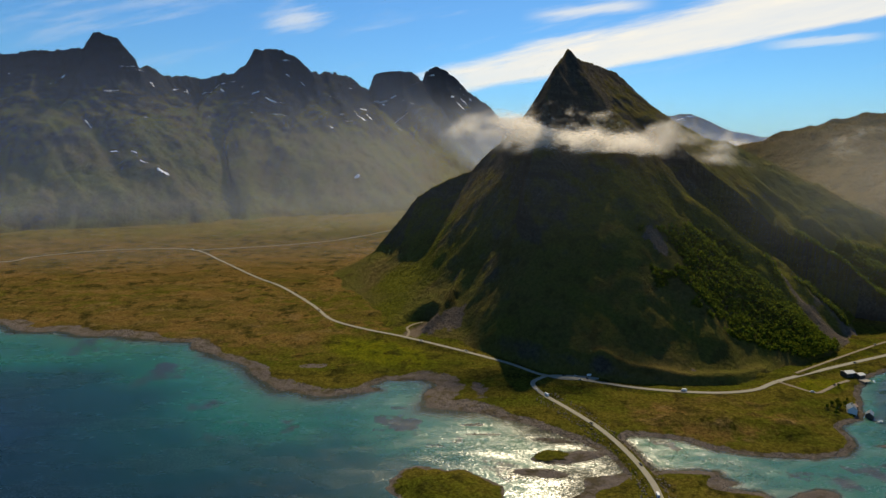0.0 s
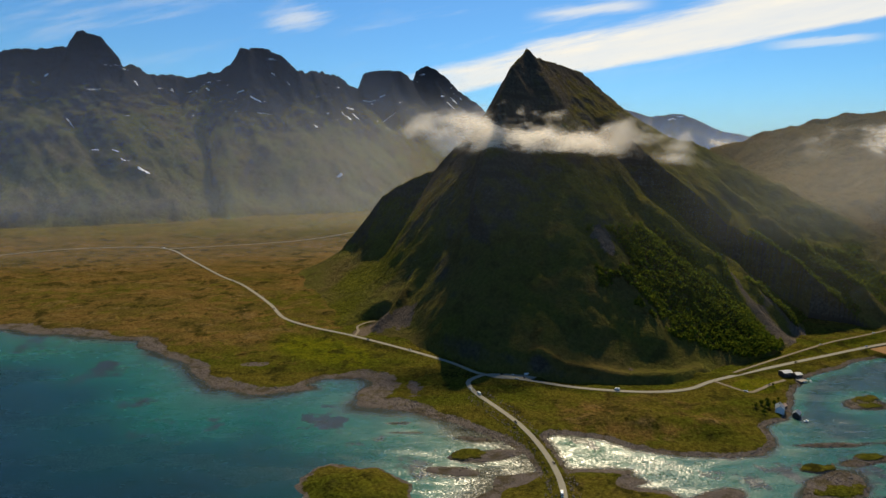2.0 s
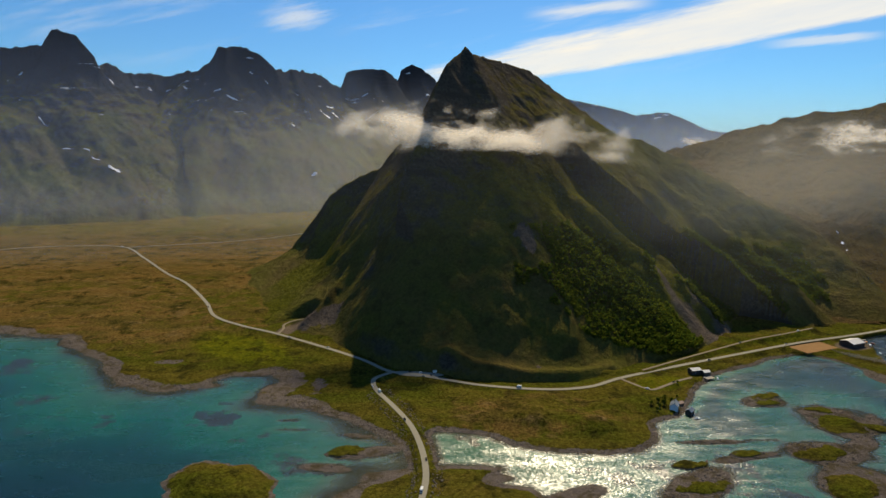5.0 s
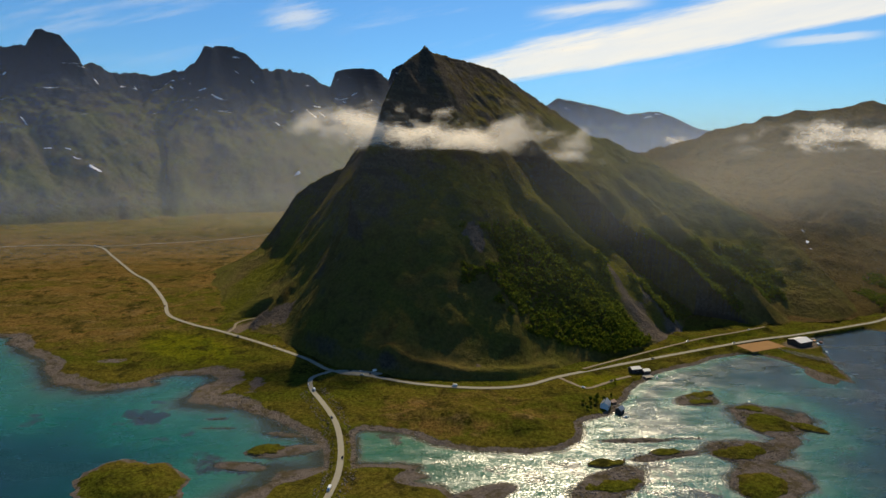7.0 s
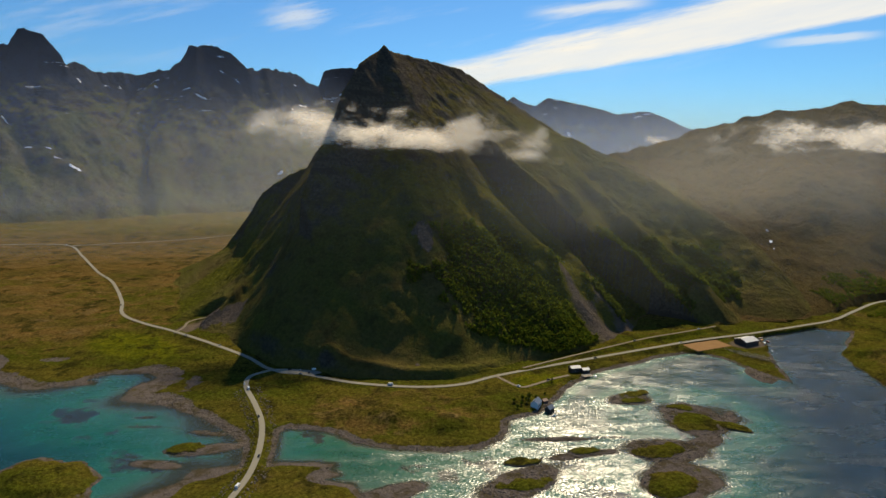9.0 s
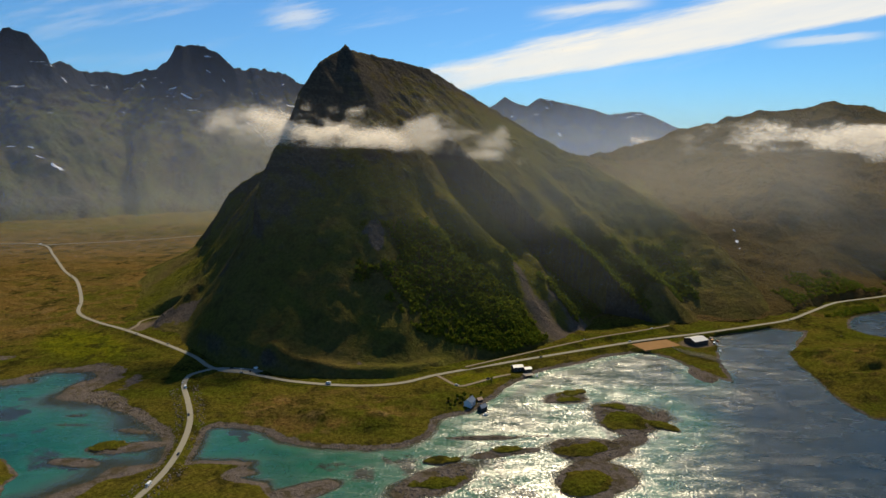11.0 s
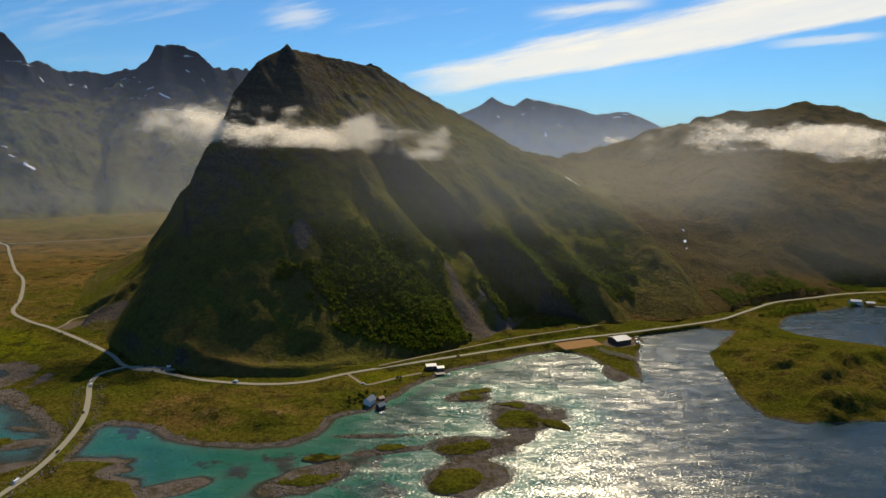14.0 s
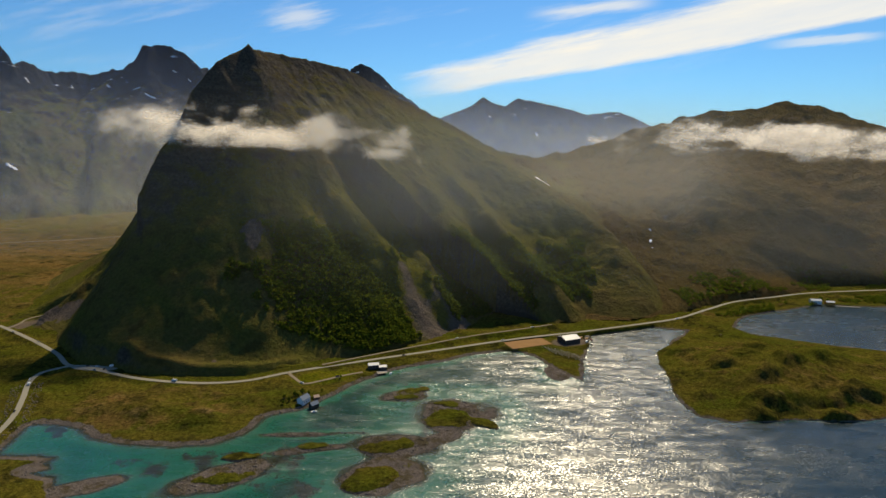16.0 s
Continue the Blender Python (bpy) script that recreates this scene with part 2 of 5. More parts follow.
def paint_vapour(tint, size, bite, low, high):
    """Cloud or mist: the sheets' own density, torn by noise in space; it scatters light to both sides."""
    def paint(n):
        p = n.place()
        shift = n.add("ShaderNodeTexNoise", out=1, Vector=p, Scale=1.2 / size, Detail=3.0)
        q = n.add("ShaderNodeVectorMath", {"operation": "MULTIPLY_ADD"}, i0=shift, i1=(size * 0.5,) * 3, i2=n.place((0.62, 0.8, 1.35)))
        torn = n.math("MULTIPLY", n.math("SUBTRACT", n.noise(q, 1.0 / size, 8.0, 0.68), 0.5), bite)
        alpha = n.math("MULTIPLY", n.span(n.math("ADD", n.attribute("vapour"), torn), low, high), n.attribute("thick"))
        lit = n.add("ShaderNodeMixShader", i0=0.55, i1=n.add("ShaderNodeBsdfDiffuse", Color=tint), i2=n.add("ShaderNodeBsdfTranslucent", Color=tint))
        return n.add("ShaderNodeMixShader", i0=alpha, i1=n.add("ShaderNodeBsdfTransparent"), i2=lit)
    return paint


GROUND = material("bog_meadow", paint_ground)
SEA = material("sea_water", paint_sea)
ROCK_NEAR = material("grassy_rock", paint_mountain((0.098, 0.082, 0.064), (0.104, 0.098, 0.020), (0.118, 0.088, 0.030), False, 0.36))
ROCK_EAST = material("brown_fell", paint_mountain((0.105, 0.085, 0.062), (0.100, 0.074, 0.024), (0.122, 0.080, 0.032), False, 0.12, 2.0))
ROCK_FAR = material("far_rock", paint_mountain((0.046, 0.050, 0.064), (0.116, 0.124, 0.032), (0.112, 0.090, 0.046), True, 0.50, 2.2))
CLOUD = material("cloud_vapour", paint_vapour((0.98, 0.91, 0.82), 70.0, 4.6, 0.40, 1.35))
MIST = material("mist_vapour", paint_vapour((0.86, 0.88, 0.90), 420.0, 0.8, 0.05, 0.95))
# the next two mists carry the sunlight's warmth in their tint
WARM_MIST = material("sun_tinted_mist_vapour", paint_vapour((0.96, 0.91, 0.80), 420.0, 0.8, 0.05, 0.95))
SADDLE_MIST = material("sun_gold_tinted_mist_vapour", paint_vapour((0.98, 0.86, 0.62), 260.0, 0.9, 0.05, 0.95))
HAZE = material("haze_vapour", paint_vapour((0.50, 0.63, 0.94), 700.0, 0.3, 0.0, 0.9))
ASPHALT = plain("worn_asphalt", (0.27, 0.245, 0.185), 0.9, scale=0.3, spread=0.35, gloss=0.2)
GRAVEL = plain("gravel", (0.26, 0.21, 0.145), 0.95, scale=0.4, spread=0.5, gloss=0.1)
STONE = plain("shore_stone", (0.20, 0.165, 0.135), 0.9, scale=0.5, spread=0.7, gloss=0.2)
SNOW = plain("old_snow", (0.86, 0.88, 0.92), 0.7, scale=0.08, spread=0.15)


# ---- height functions ----
rng = np.random.default_rng(7)
LATTICE = rng.random((8, 256, 256))


def lattice_noise(x, y, k):
    xi, yi = np.floor(x).astype(int), np.floor(y).astype(int)
    fx, fy = x - xi, y - yi
    fx, fy = fx * fx * (3 - 2 * fx), fy * fy * (3 - 2 * fy)
    g = LATTICE[k % 8]
    a, b = g[xi & 255, yi & 255], g[(xi + 1) & 255, yi & 255]
    c, d = g[xi & 255, (yi + 1) & 255], g[(xi + 1) & 255, (yi + 1) & 255]
    return (a + (b - a) * fx) * (1 - fy) + (c + (d - c) * fx) * fy


def fbm(x, y, size, octaves=4, k=0, ridged=False):
    """Fractal noise, about -1 to 1; ridged: sharp crests, 0 to 1."""
    total, weight, amp = 0.0, 0.0, 1.0
    for i in range(octaves):
        s = size / 2.03 ** i
        v = lattice_noise(x / s + 17.3 * i + 5, y / s + 9.1 * i + 3, k + i) * 2 - 1
        total = total + amp * ((1 - np.abs(v)) if ridged else v)
        weight, amp = weight + amp, amp * 0.52
    return total / weight


def smooth(v, low, high):
    t = np.clip((v - low) / (high - low), 0, 1)
    return t * t * (3 - 2 * t)


def along(x, y, line, sides=False):
    """The distance from a polyline in plan and the values of its further columns at the nearest place; sides: also whether it lies to the left."""
    side = np.zeros(np.shape(x), bool)
    best = np.full(np.shape(x), 1e9)
    columns = [np.zeros(np.shape(x)) for _ in line[0][2:]]
    for p, q in zip(line, line[1:]):
        dx, dy = q[0] - p[0], q[1] - p[1]
        s = np.clip(((x - p[0]) * dx + (y - p[1]) * dy) / (dx * dx + dy * dy), 0, 1)
        d = np.hypot(x - p[0] - s * dx, y - p[1] - s * dy)
        near = d < best
        best = np.where(near, d, best)
        side = np.where(near, dx * (y - p[1]) - dy * (x - p[0]) > 0, side)
        for i, c in enumerate(columns):
            columns[i] = np.where(near, p[2 + i] + s * (q[2 + i] - p[2 + i]), c)
    return (best, *columns, side) if sides else (best, *columns)


def inside(x, y, ring):
    hit = np.zeros(np.shape(x), bool)
    for (ax, ay), (bx, by) in zip(ring, ring[1:] + ring[:1]):
        if ay != by:
            hit ^= ((ay > y) != (by > y)) & (x < (bx - ax) * (y - ay) / (by - ay) + ax)
    return hit


def signed(x, y, ring):
    d = along(x, y, ring + ring[:1])[0]
    return np.where(inside(x, y, ring), d, -d)


def blob(x, y, cx, cy, rx, ry, turn=0.0):
    """1 in the middle of an ellipse, 0 on its rim, negative outside."""
    c, s = math.cos(radians(turn)), math.sin(radians(turn))
    return 1 - np.hypot(((x - cx) * c + (y - cy) * s) / rx, (-(x - cx) * s + (y - cy) * c) / ry)


# ---- plan: coast, roads ----
WEST_SHORE = [(-4200, 1100), (-1400, 1010), (-850, 930), (-700, 900), (-640, 868), (-580, 872), (-548, 848), (-500, 851), (-421, 830),
              (-343, 823), (-311, 768), (-256, 736), (-230, 700), (-190, 647), (-142, 636), (-97, 648), (-72, 686), (-22, 690), (0, 672),
              (0, 640), (-12, 607), (25, 599), (55, 590), (98, 561), (141, 527), (157, 503), (163, 476), (163, 440)]
EAST_SHORE = [(186, 470), (182, 500), (176, 533), (186, 541), (222, 533), (260, 508), (299, 498), (340, 497), (376, 502), (397, 524), (408, 560),
              (440, 570), (462, 600), (480, 640), (505, 665), (524, 692), (565, 710), (601, 722), (627, 745), (690, 765), (719, 733),
              (740, 680), (762, 660), (778, 712), (800, 790), (820, 846), (884, 862), (916, 875), (973, 861)]
SOUTH_EAST = [(926, 806), (884, 758), (877, 696), (866, 651), (858, 596), (865, 569), (893, 553), (950, 557), (1058, 566), (1300, 560),
              (1430, 640), (1390, 740), (1215, 777), (1173, 795), (1109, 823), (1063, 849), (1051, 877), (1070, 905), (1101, 941),
              (1199, 978), (1273, 1017), (1381, 1001), (1700, 960), (2500, 1000), (5200, 1000)]
MAINLAND = WEST_SHORE + EAST_SHORE + SOUTH_EAST + [(5200, 5600), (-4200, 5600)]
CAUSEWAY_LAND = [(60, 240), (80, 380), (105, 422), (127, 457), (160, 467), (198, 474), (243, 472), (230, 450), (263, 441), (276, 424), (300, 395), (290, 240)]

MAIN_ROAD = [(-1900, 1330, 11), (-1300, 1290, 11), (-1051, 1362, 11), (-1021, 1430, 11), (-914, 1512, 12), (-768, 1550, 12), (-655, 1528, 12), (-539, 1392, 11), (-403, 1222, 9.5),
             (-320, 1130, 9), (-228, 995, 8), (-180, 910, 8), (-122, 861, 8), (-60, 824, 8), (18, 772, 7), (85, 722, 6), (125, 684, 5), (175, 667, 5),
             (236, 643, 5), (308, 632, 5), (361, 640, 5), (404, 666, 5), (470, 698, 5), (583, 749, 5), (700, 798, 6), (802, 834, 6), (897, 872, 6)]
EAST_ROAD = [(897, 872, 6), (970, 905, 6), (1042, 957, 7), (1114, 1007, 8), (1196, 1037, 9), (1300, 1075, 9), (1500, 1110, 9)]
VALLEY_ROAD = [(-655, 1528, 12), (-448, 1611, 13), (-307, 1705, 14), (-173, 1898, 16), (-90, 2100, 20)]
CAUSEWAY_ROAD = [(128, 682, 5), (110, 664, 5), (108, 648, 5), (116, 624, 5), (136, 588, 5), (157, 545, 5), (170, 500, 5), (176, 456, 5), (174, 420, 5), (165, 370, 5), (150, 300, 5)]
SIDE_TRACK = [(404, 666, 5), (416, 650, 4.5), (431, 635, 4), (450, 645, 4), (473, 661, 4), (494, 672, 4)]
UPPER_TRACK = [(440, 690, 6), (500, 725, 7), (584, 775, 7.5), (640, 806, 8), (698, 832, 8), (760, 862, 8)]
PIT_TRACK = [(-52, 822, 8), (-50, 842, 8.5), (-54, 862, 9), (-44, 878, 10), (-30, 886, 11)]
ROADS = [(PIT_TRACK, 5.0), (MAIN_ROAD, 6.4), (EAST_ROAD, 6.4), (VALLEY_ROAD, 4.5), (CAUSEWAY_ROAD, 6.4), (SIDE_TRACK, 3.8), (UPPER_TRACK, 3.0)]


def curve_line(line, step=5.0):
    """A Catmull-Rom line through control points, at even steps."""
    pts = np.array(line, float)
    pts = np.vstack([2 * pts[0] - pts[1], pts, 2 * pts[-1] - pts[-2]])
    out = []
    for i in range(1, len(pts) - 2):
        a, b, c, d = pts[i - 1:i + 3]
        count = max(2, int(np.hypot(*(c - b)[:2]) / step))
        for t in np.arange(count) / count:
            out.append(0.5 * (2 * b + (c - a) * t + (2 * a - 5 * b + 4 * c - d) * t * t + (3 * b - a - 3 * c + d) * t ** 3))
    out.append(pts[-2])
    return [tuple(float(v) for v in p) for p in out]


# tidal flats: centre, radii, turn, height of the crown above the water
SHOALS = [(-610, 925, 110, 26, -10, 0.5), (-720, 985, 90, 24, -5, 0.6), (-330, 795, 60, 26, -40, 0.5), (-130, 655, 75, 22, -6, 0.6), (-40, 690, 45, 20, -5, 0.7),
          (0, 625, 26, 38, 30, 0.7), (60, 590, 60, 16, -30, 0.5), (122, 498, 40, 15, 12, 0.7), (85, 470, 40, 10, -8, 0.4), (110, 528, 36, 8, -10, 0.1),
          (40, 540, 30, 6, 0, -0.1), (30, 560, 24, 5, 10, -0.1), (450, 520, 48, 6, 2, 0.8), (405, 446, 54, 24, 30, 0.7), (470, 492, 46, 9, 12, 0.5),
          (300, 430, 44, 16, 20, 0.4), (236, 456, 26, 9, 0, 0.3), (552, 616, 32, 20, 25, 0.9), (608, 562, 60, 48, 20, 0.7), (550, 500, 52, 28, 4, 0.7),
          (540, 452, 50, 36, 20, 0.7), (590, 515, 40, 16, 30, 0.4), (740, 690, 22, 44, -20, 0.6), (955, 868, 30, 10, 0, 0.7), (500, 525, 26, 5, 0, 0.0)]


# knolls on the headland and the meadow: x, y, radius, height
KNOLLS = [(950, 592, 40, 15), (938, 684, 20, 7), (981, 712, 22, 7), (978, 652, 20, 7), (1022, 684, 24, 8), (1016, 764, 22, 7), (1018, 606, 26, 9), (1003, 566, 18, 7),
          (884, 612, 14, 4), (915, 745, 18, 6), (1076, 714, 28, 8), (1067, 612, 28, 9), (290, 608, 18, 2.5), (284, 560, 22, 4), (346, 546, 20, 3.5), (372, 588, 16, 3), (232, 560, 14, 2.5)]


def deep_of(x, y):
    """Sea-bed depth away from the shore: the western fjord drops off fast, the sound east of the causeway is shallow."""
    west = smooth(x, 120, -420) * smooth(y, 760, 560)
    return 3.2 + 5.0 * smooth(x, 390, 520) + 16 * west + 9 * smooth(x, 620, 900) + 5 * smooth(y, 520, 380) * smooth(x, 420, 640) + 14 * smooth(y, 420, 200)


def land_height(x, y):
    sd = np.maximum(signed(x, y, MAINLAND), signed(x, y, CAUSEWAY_LAND))
    sd = sd + (11.0 * fbm(x, y, 64, 5, 1) + 1.5 * fbm(x, y, 9, 3, 4)) * smooth(along(x, y, CAUSEWAY_ROAD)[0], 12, 60)
    hummock = fbm(x, y, 60, 5, 2)
    mud = 8 + 26 * smooth(fbm(x, y, 80, 3, 5) + 0.25 * smooth(x, 160, 60), -0.15, 0.45) * smooth(x, 190, 130) * smooth(along(x, y, CAUSEWAY_ROAD)[0], 10, 40)
    flat = 0.3 + 0.35 * smooth(sd, 0, 5) + 1.2 * smooth(sd, mud * 0.55, mud) + 1.6 * smooth(sd, mud, mud + 50) + (0.5 + 2.6 * hummock + 2.6 * fbm(x, y, 22, 4, 6)) * smooth(sd, 10, 50)
    flat = flat + 4.0 * smooth(y, 760, 950) * smooth(sd, 20, 200) + 5.0 * smooth(y, 1300, 1900) + 12 * smooth(y, 1900, 3200)
    hill = smooth(blob(x, y, 1010, 690, 190, 150, 10), 0, 1)
    flat = flat + 15 * hill * (1 + 0.5 * fbm(x, y, 55, 5, 3)) + 5.5 * smooth(hill, 0.02, 0.3) * fbm(x, y, 46, 4, 6)
    for kx, ky, r, top in KNOLLS:
        flat = flat + top * smooth(blob(x, y, kx, ky, r * 1.3, r, 8) + 0.5 * fbm(x, y, r, 4, 3), 0.0, 0.7)
    flat = flat + 5.0 * smooth(blob(x, y, 300, 560, 90, 40, -8), 0.0, 0.8) * (0.5 + fbm(x, y, 26, 4, 5, True) * 0.6)
    flat = flat + 9 * smooth(blob(x, y, 330, 684, 120, 15, 1), 0.0, 0.6) * (0.6 + 0.5 * fbm(x, y, 18, 4, 6))
    deep = -np.minimum(-sd * (0.050 + 0.12 * smooth(x, 130, 210) + 0.20 * smooth(x, 400, 500) + 1.2 * smooth(x, 640, 780)), deep_of(x, y)) - 0.15
    z = np.where(sd > 0, flat, deep + 0.45)
    for cx, cy, rx, ry, turn, top in SHOALS:
        k = blob(x, y, cx, cy, rx * 1.15, ry * 1.15, turn) + 0.30 * fbm(x, y, 30, 4, 6)
        z = np.maximum(z, np.minimum(top, top - 3.2 + 6.5 * k) + 0.12 * fbm(x, y, 10, 3, 3))
    pond = blob(x, y, -167, 721, 22, 12, 8) + 0.2 * fbm(x, y, 14, 3, 2)
    z = np.where(pond > 0, np.minimum(z, 2.2 - 1.4 * smooth(pond, 0, 0.25)), z)
    for line, width in ROADS:
        d, level = along(x, y, line)
        far = 26 * smooth(y, 1080, 1400)
        k = smooth(d, width * 0.5 + 7 + 2 * far, width * 0.5 + 1.5 + far)
        z = z + (level - 0.35 - 0.02 * far - z) * k
    yard = np.maximum(blob(x, y, 715, 785, 50, 26, 22), blob(x, y, 775, 790, 34, 26, 22))
    z = z + (4.2 - z) * smooth(yard, 0.0, 0.25)
    park = blob(x, y, 160, 676, 46, 17, -8)
    z = z + (4.65 - z) * smooth(park, 0.0, 0.2)
    return z


def mesh_from_grid(name, xs, ys, z, keep=None, layers=None):
    """A sheet of quads over xs and ys; keep: which quads stay; layers: named values at the points."""
    ny, nx = z.shape
    gx, gy = np.meshgrid(xs, ys) if np.ndim(xs) == 1 else (xs, ys)
    index = np.arange(ny * nx).reshape(ny, nx)
    quads = np.stack([index[:-1, :-1], index[:-1, 1:], index[1:, 1:], index[1:, :-1]], -1).reshape(-1, 4)
    if keep is not None:
        quads = quads[keep[:-1, :-1].ravel() | keep[1:, 1:].ravel()]
    used, quads = np.unique(quads, return_inverse=True)
    quads = quads.reshape(-1, 4)
    co = np.stack([gx, gy, z], -1).reshape(-1, 3)[used]
    me = bpy.data.meshes.new(name)
    me.vertices.add(len(co)), me.loops.add(quads.size), me.polygons.add(len(quads))
    me.vertices.foreach_set("co", co.astype(np.float32).ravel())
    me.loops.foreach_set("vertex_index", quads.ravel().astype(np.int32))
    me.polygons.foreach_set("loop_start", np.arange(0, quads.size, 4, dtype=np.int32))
    me.polygons.foreach_set("use_smooth", np.ones(len(quads), bool))
    for key, values in (layers or {}).items():
        layer = me.attributes.new(key, "FLOAT", "POINT")
        layer.data.foreach_set("value", np.broadcast_to(values, z.shape).ravel()[used].astype(np.float32))
    me.update(calc_edges=True)
    me.validate()
    return me


def graded(core_low, core_high, step, low, high, growth=1.09):
    """Even steps in the core, growing steps out to both ends."""
    mid = np.arange(core_low, core_high + step * 0.5, step)
    up, down, s = [mid[-1]], [mid[0]], step
    while up[-1] < high:
        s *= growth
        up.append(up[-1] + s)
    s = step
    while down[-1] > low:
        s *= growth
        down.append(down[-1] - s)
    return np.concatenate([down[:0:-1], mid, up[1:]])


# ---- ground and sea ----
xs, ys = graded(-700, 1250, 3.0, -5200, 5600), graded(395, 1080, 3.0, -300, 5600, 1.05)
gx, gy = np.meshgrid(xs, ys)
ground_z = land_height(gx, gy)
bog = smooth(gx, 60, -260) * smooth(gy, 660, 820) * 0.75 + 0.62 * smooth(blob(gx, gy, 300, 570, 150, 80), 0, 0.6) + 0.45 * smooth(gy, 1100, 1400) * smooth(gy, 1900, 1550)
bog = bog + 0.40 * smooth(blob(gx, gy, 1030, 670, 220, 170), 0, 0.4)
green = 0.8 * smooth(blob(gx, gy, -90, 770, 150, 70, -30), 0, 0.6) + 0.6 * smooth(blob(gx, gy, 620, 790, 300, 30, 25), 0, 0.7) \
    + 0.8 * smooth(blob(gx, gy, 450, 655, 60, 26, 25), 0, 0.5) + 0.4 * smooth(blob(gx, gy, 60, 650, 90, 60), 0, 0.6) + 0.5 * smooth(gy, 1450, 1800)
bare = np.maximum(smooth(blob(gx, gy, -35, 855, 42, 16, 60) + 0.5 * fbm(gx, gy, 22, 4, 3), 0.1, 0.4), smooth(blob(gx, gy, 310, 680, 75, 9, 2) + 0.5 * fbm(gx, gy, 14, 4, 2), 0.1, 0.5))
bare = np.maximum(bare, smooth(blob(gx, gy, 775, 792, 34, 20, 22), 0.05, 0.2))
ground = new("ground", mesh_from_grid("ground", xs, ys, ground_z, layers={"bog": bog, "green": green, "scree": bare}))
ground.data.materials.append(GROUND)
tagged(ground, "flat bog meadow of rust and green grass with stony shores", "ground", kind="structure")

sx, sy = graded(-700, 1250, 5.0, -6000, 6500, 1.12), graded(395, 1080, 5.0, -6000, 1400, 1.12)
wx, wy = np.meshgrid(sx, sy)
water_depth = np.where(wy > 230, -land_height(wx, wy), 18.0)
calm = (0.75 + 0.25 * smooth(fbm(wx, wy, 130, 4, 5), -0.3, 0.3)) * (0.62 + 0.18 * smooth(wx, -60, 60) + 0.20 * smooth(wx, 250, 520)) * (1 - 0.6 * smooth(wy, 840, 900))
sea = new("water", mesh_from_grid("water", sx, sy, np.zeros(wx.shape), keep=water_depth > -1.5, layers={"depth": water_depth + 6 * smooth(wx, 640, 780), "calm": calm}))
sea.data.materials.append(SEA)
tagged(sea, "turquoise to deep blue fjord water with rippled surface", "sea", kind="structure")


def ribbon(name, line, width, mat, lift=0.0, thick=0.5):
    """A road slab along a line, slightly crowned, with its sides down into the ground."""
    pts = curve_line(line)
    verts, faces = [], []
    for i, p in enumerate(pts):
        a, b = pts[max(i - 1, 0)], pts[min(i + 1, len(pts) - 1)]
        dx, dy = b[0] - a[0], b[1] - a[1]
        l = math.hypot(dx, dy)
        nx, ny = -dy / l, dx / l
        for off, dz in ((0.5, -thick), (0.5, 0.0), (0.0, 0.06), (-0.5, 0.0), (-0.5, -thick)):
            verts.append((p[0] + nx * width * off, p[1] + ny * width * off, p[2] + lift + dz))
    for i in range(len(pts) - 1):
        for k in range(4):
            j = i * 5 + k
            faces.append((j, j + 1, j + 6, j + 5))
    me = bpy.data.meshes.new(name)
    me.from_pydata(verts, [], faces)
    me.materials.append(mat)
    ob = new(name, me)
    return ob


tagged(ribbon("road", MAIN_ROAD, 5.6, ASPHALT), "pale grey two-lane road across the bog", "road", kind="structure")
tagged(ribbon("road", EAST_ROAD, 5.6, ASPHALT), "pale grey road along the sound", "road", kind="structure")
tagged(ribbon("road", VALLEY_ROAD, 4.5, ASPHALT), "narrow pale road into the valley", "road", kind="structure")
tagged(ribbon("road", CAUSEWAY_ROAD, 5.6, ASPHALT, 0.02), "pale grey road on a stone causeway", "road", kind="structure")
tagged(ribbon("track", SIDE_TRACK, 3.8, GRAVEL, 0.03), "pale gravel track to the shore houses", "track", kind="structure")
tagged(ribbon("track", PIT_TRACK, 3.6, GRAVEL), "pale track up to a small gravel pit", "track", kind="structure")
tagged(ribbon("track", UPPER_TRACK, 3.0, GRAVEL), "gravel track at the mountain's foot", "track", kind="structure")


# ---- mountains ----
# the way down the slopes of the dark range, by noise seed
FALL = {3: (0.80, -0.60), 4: (0.45, -0.89), 5: (0.3, -0.954), 6: (0.3, -0.954)}


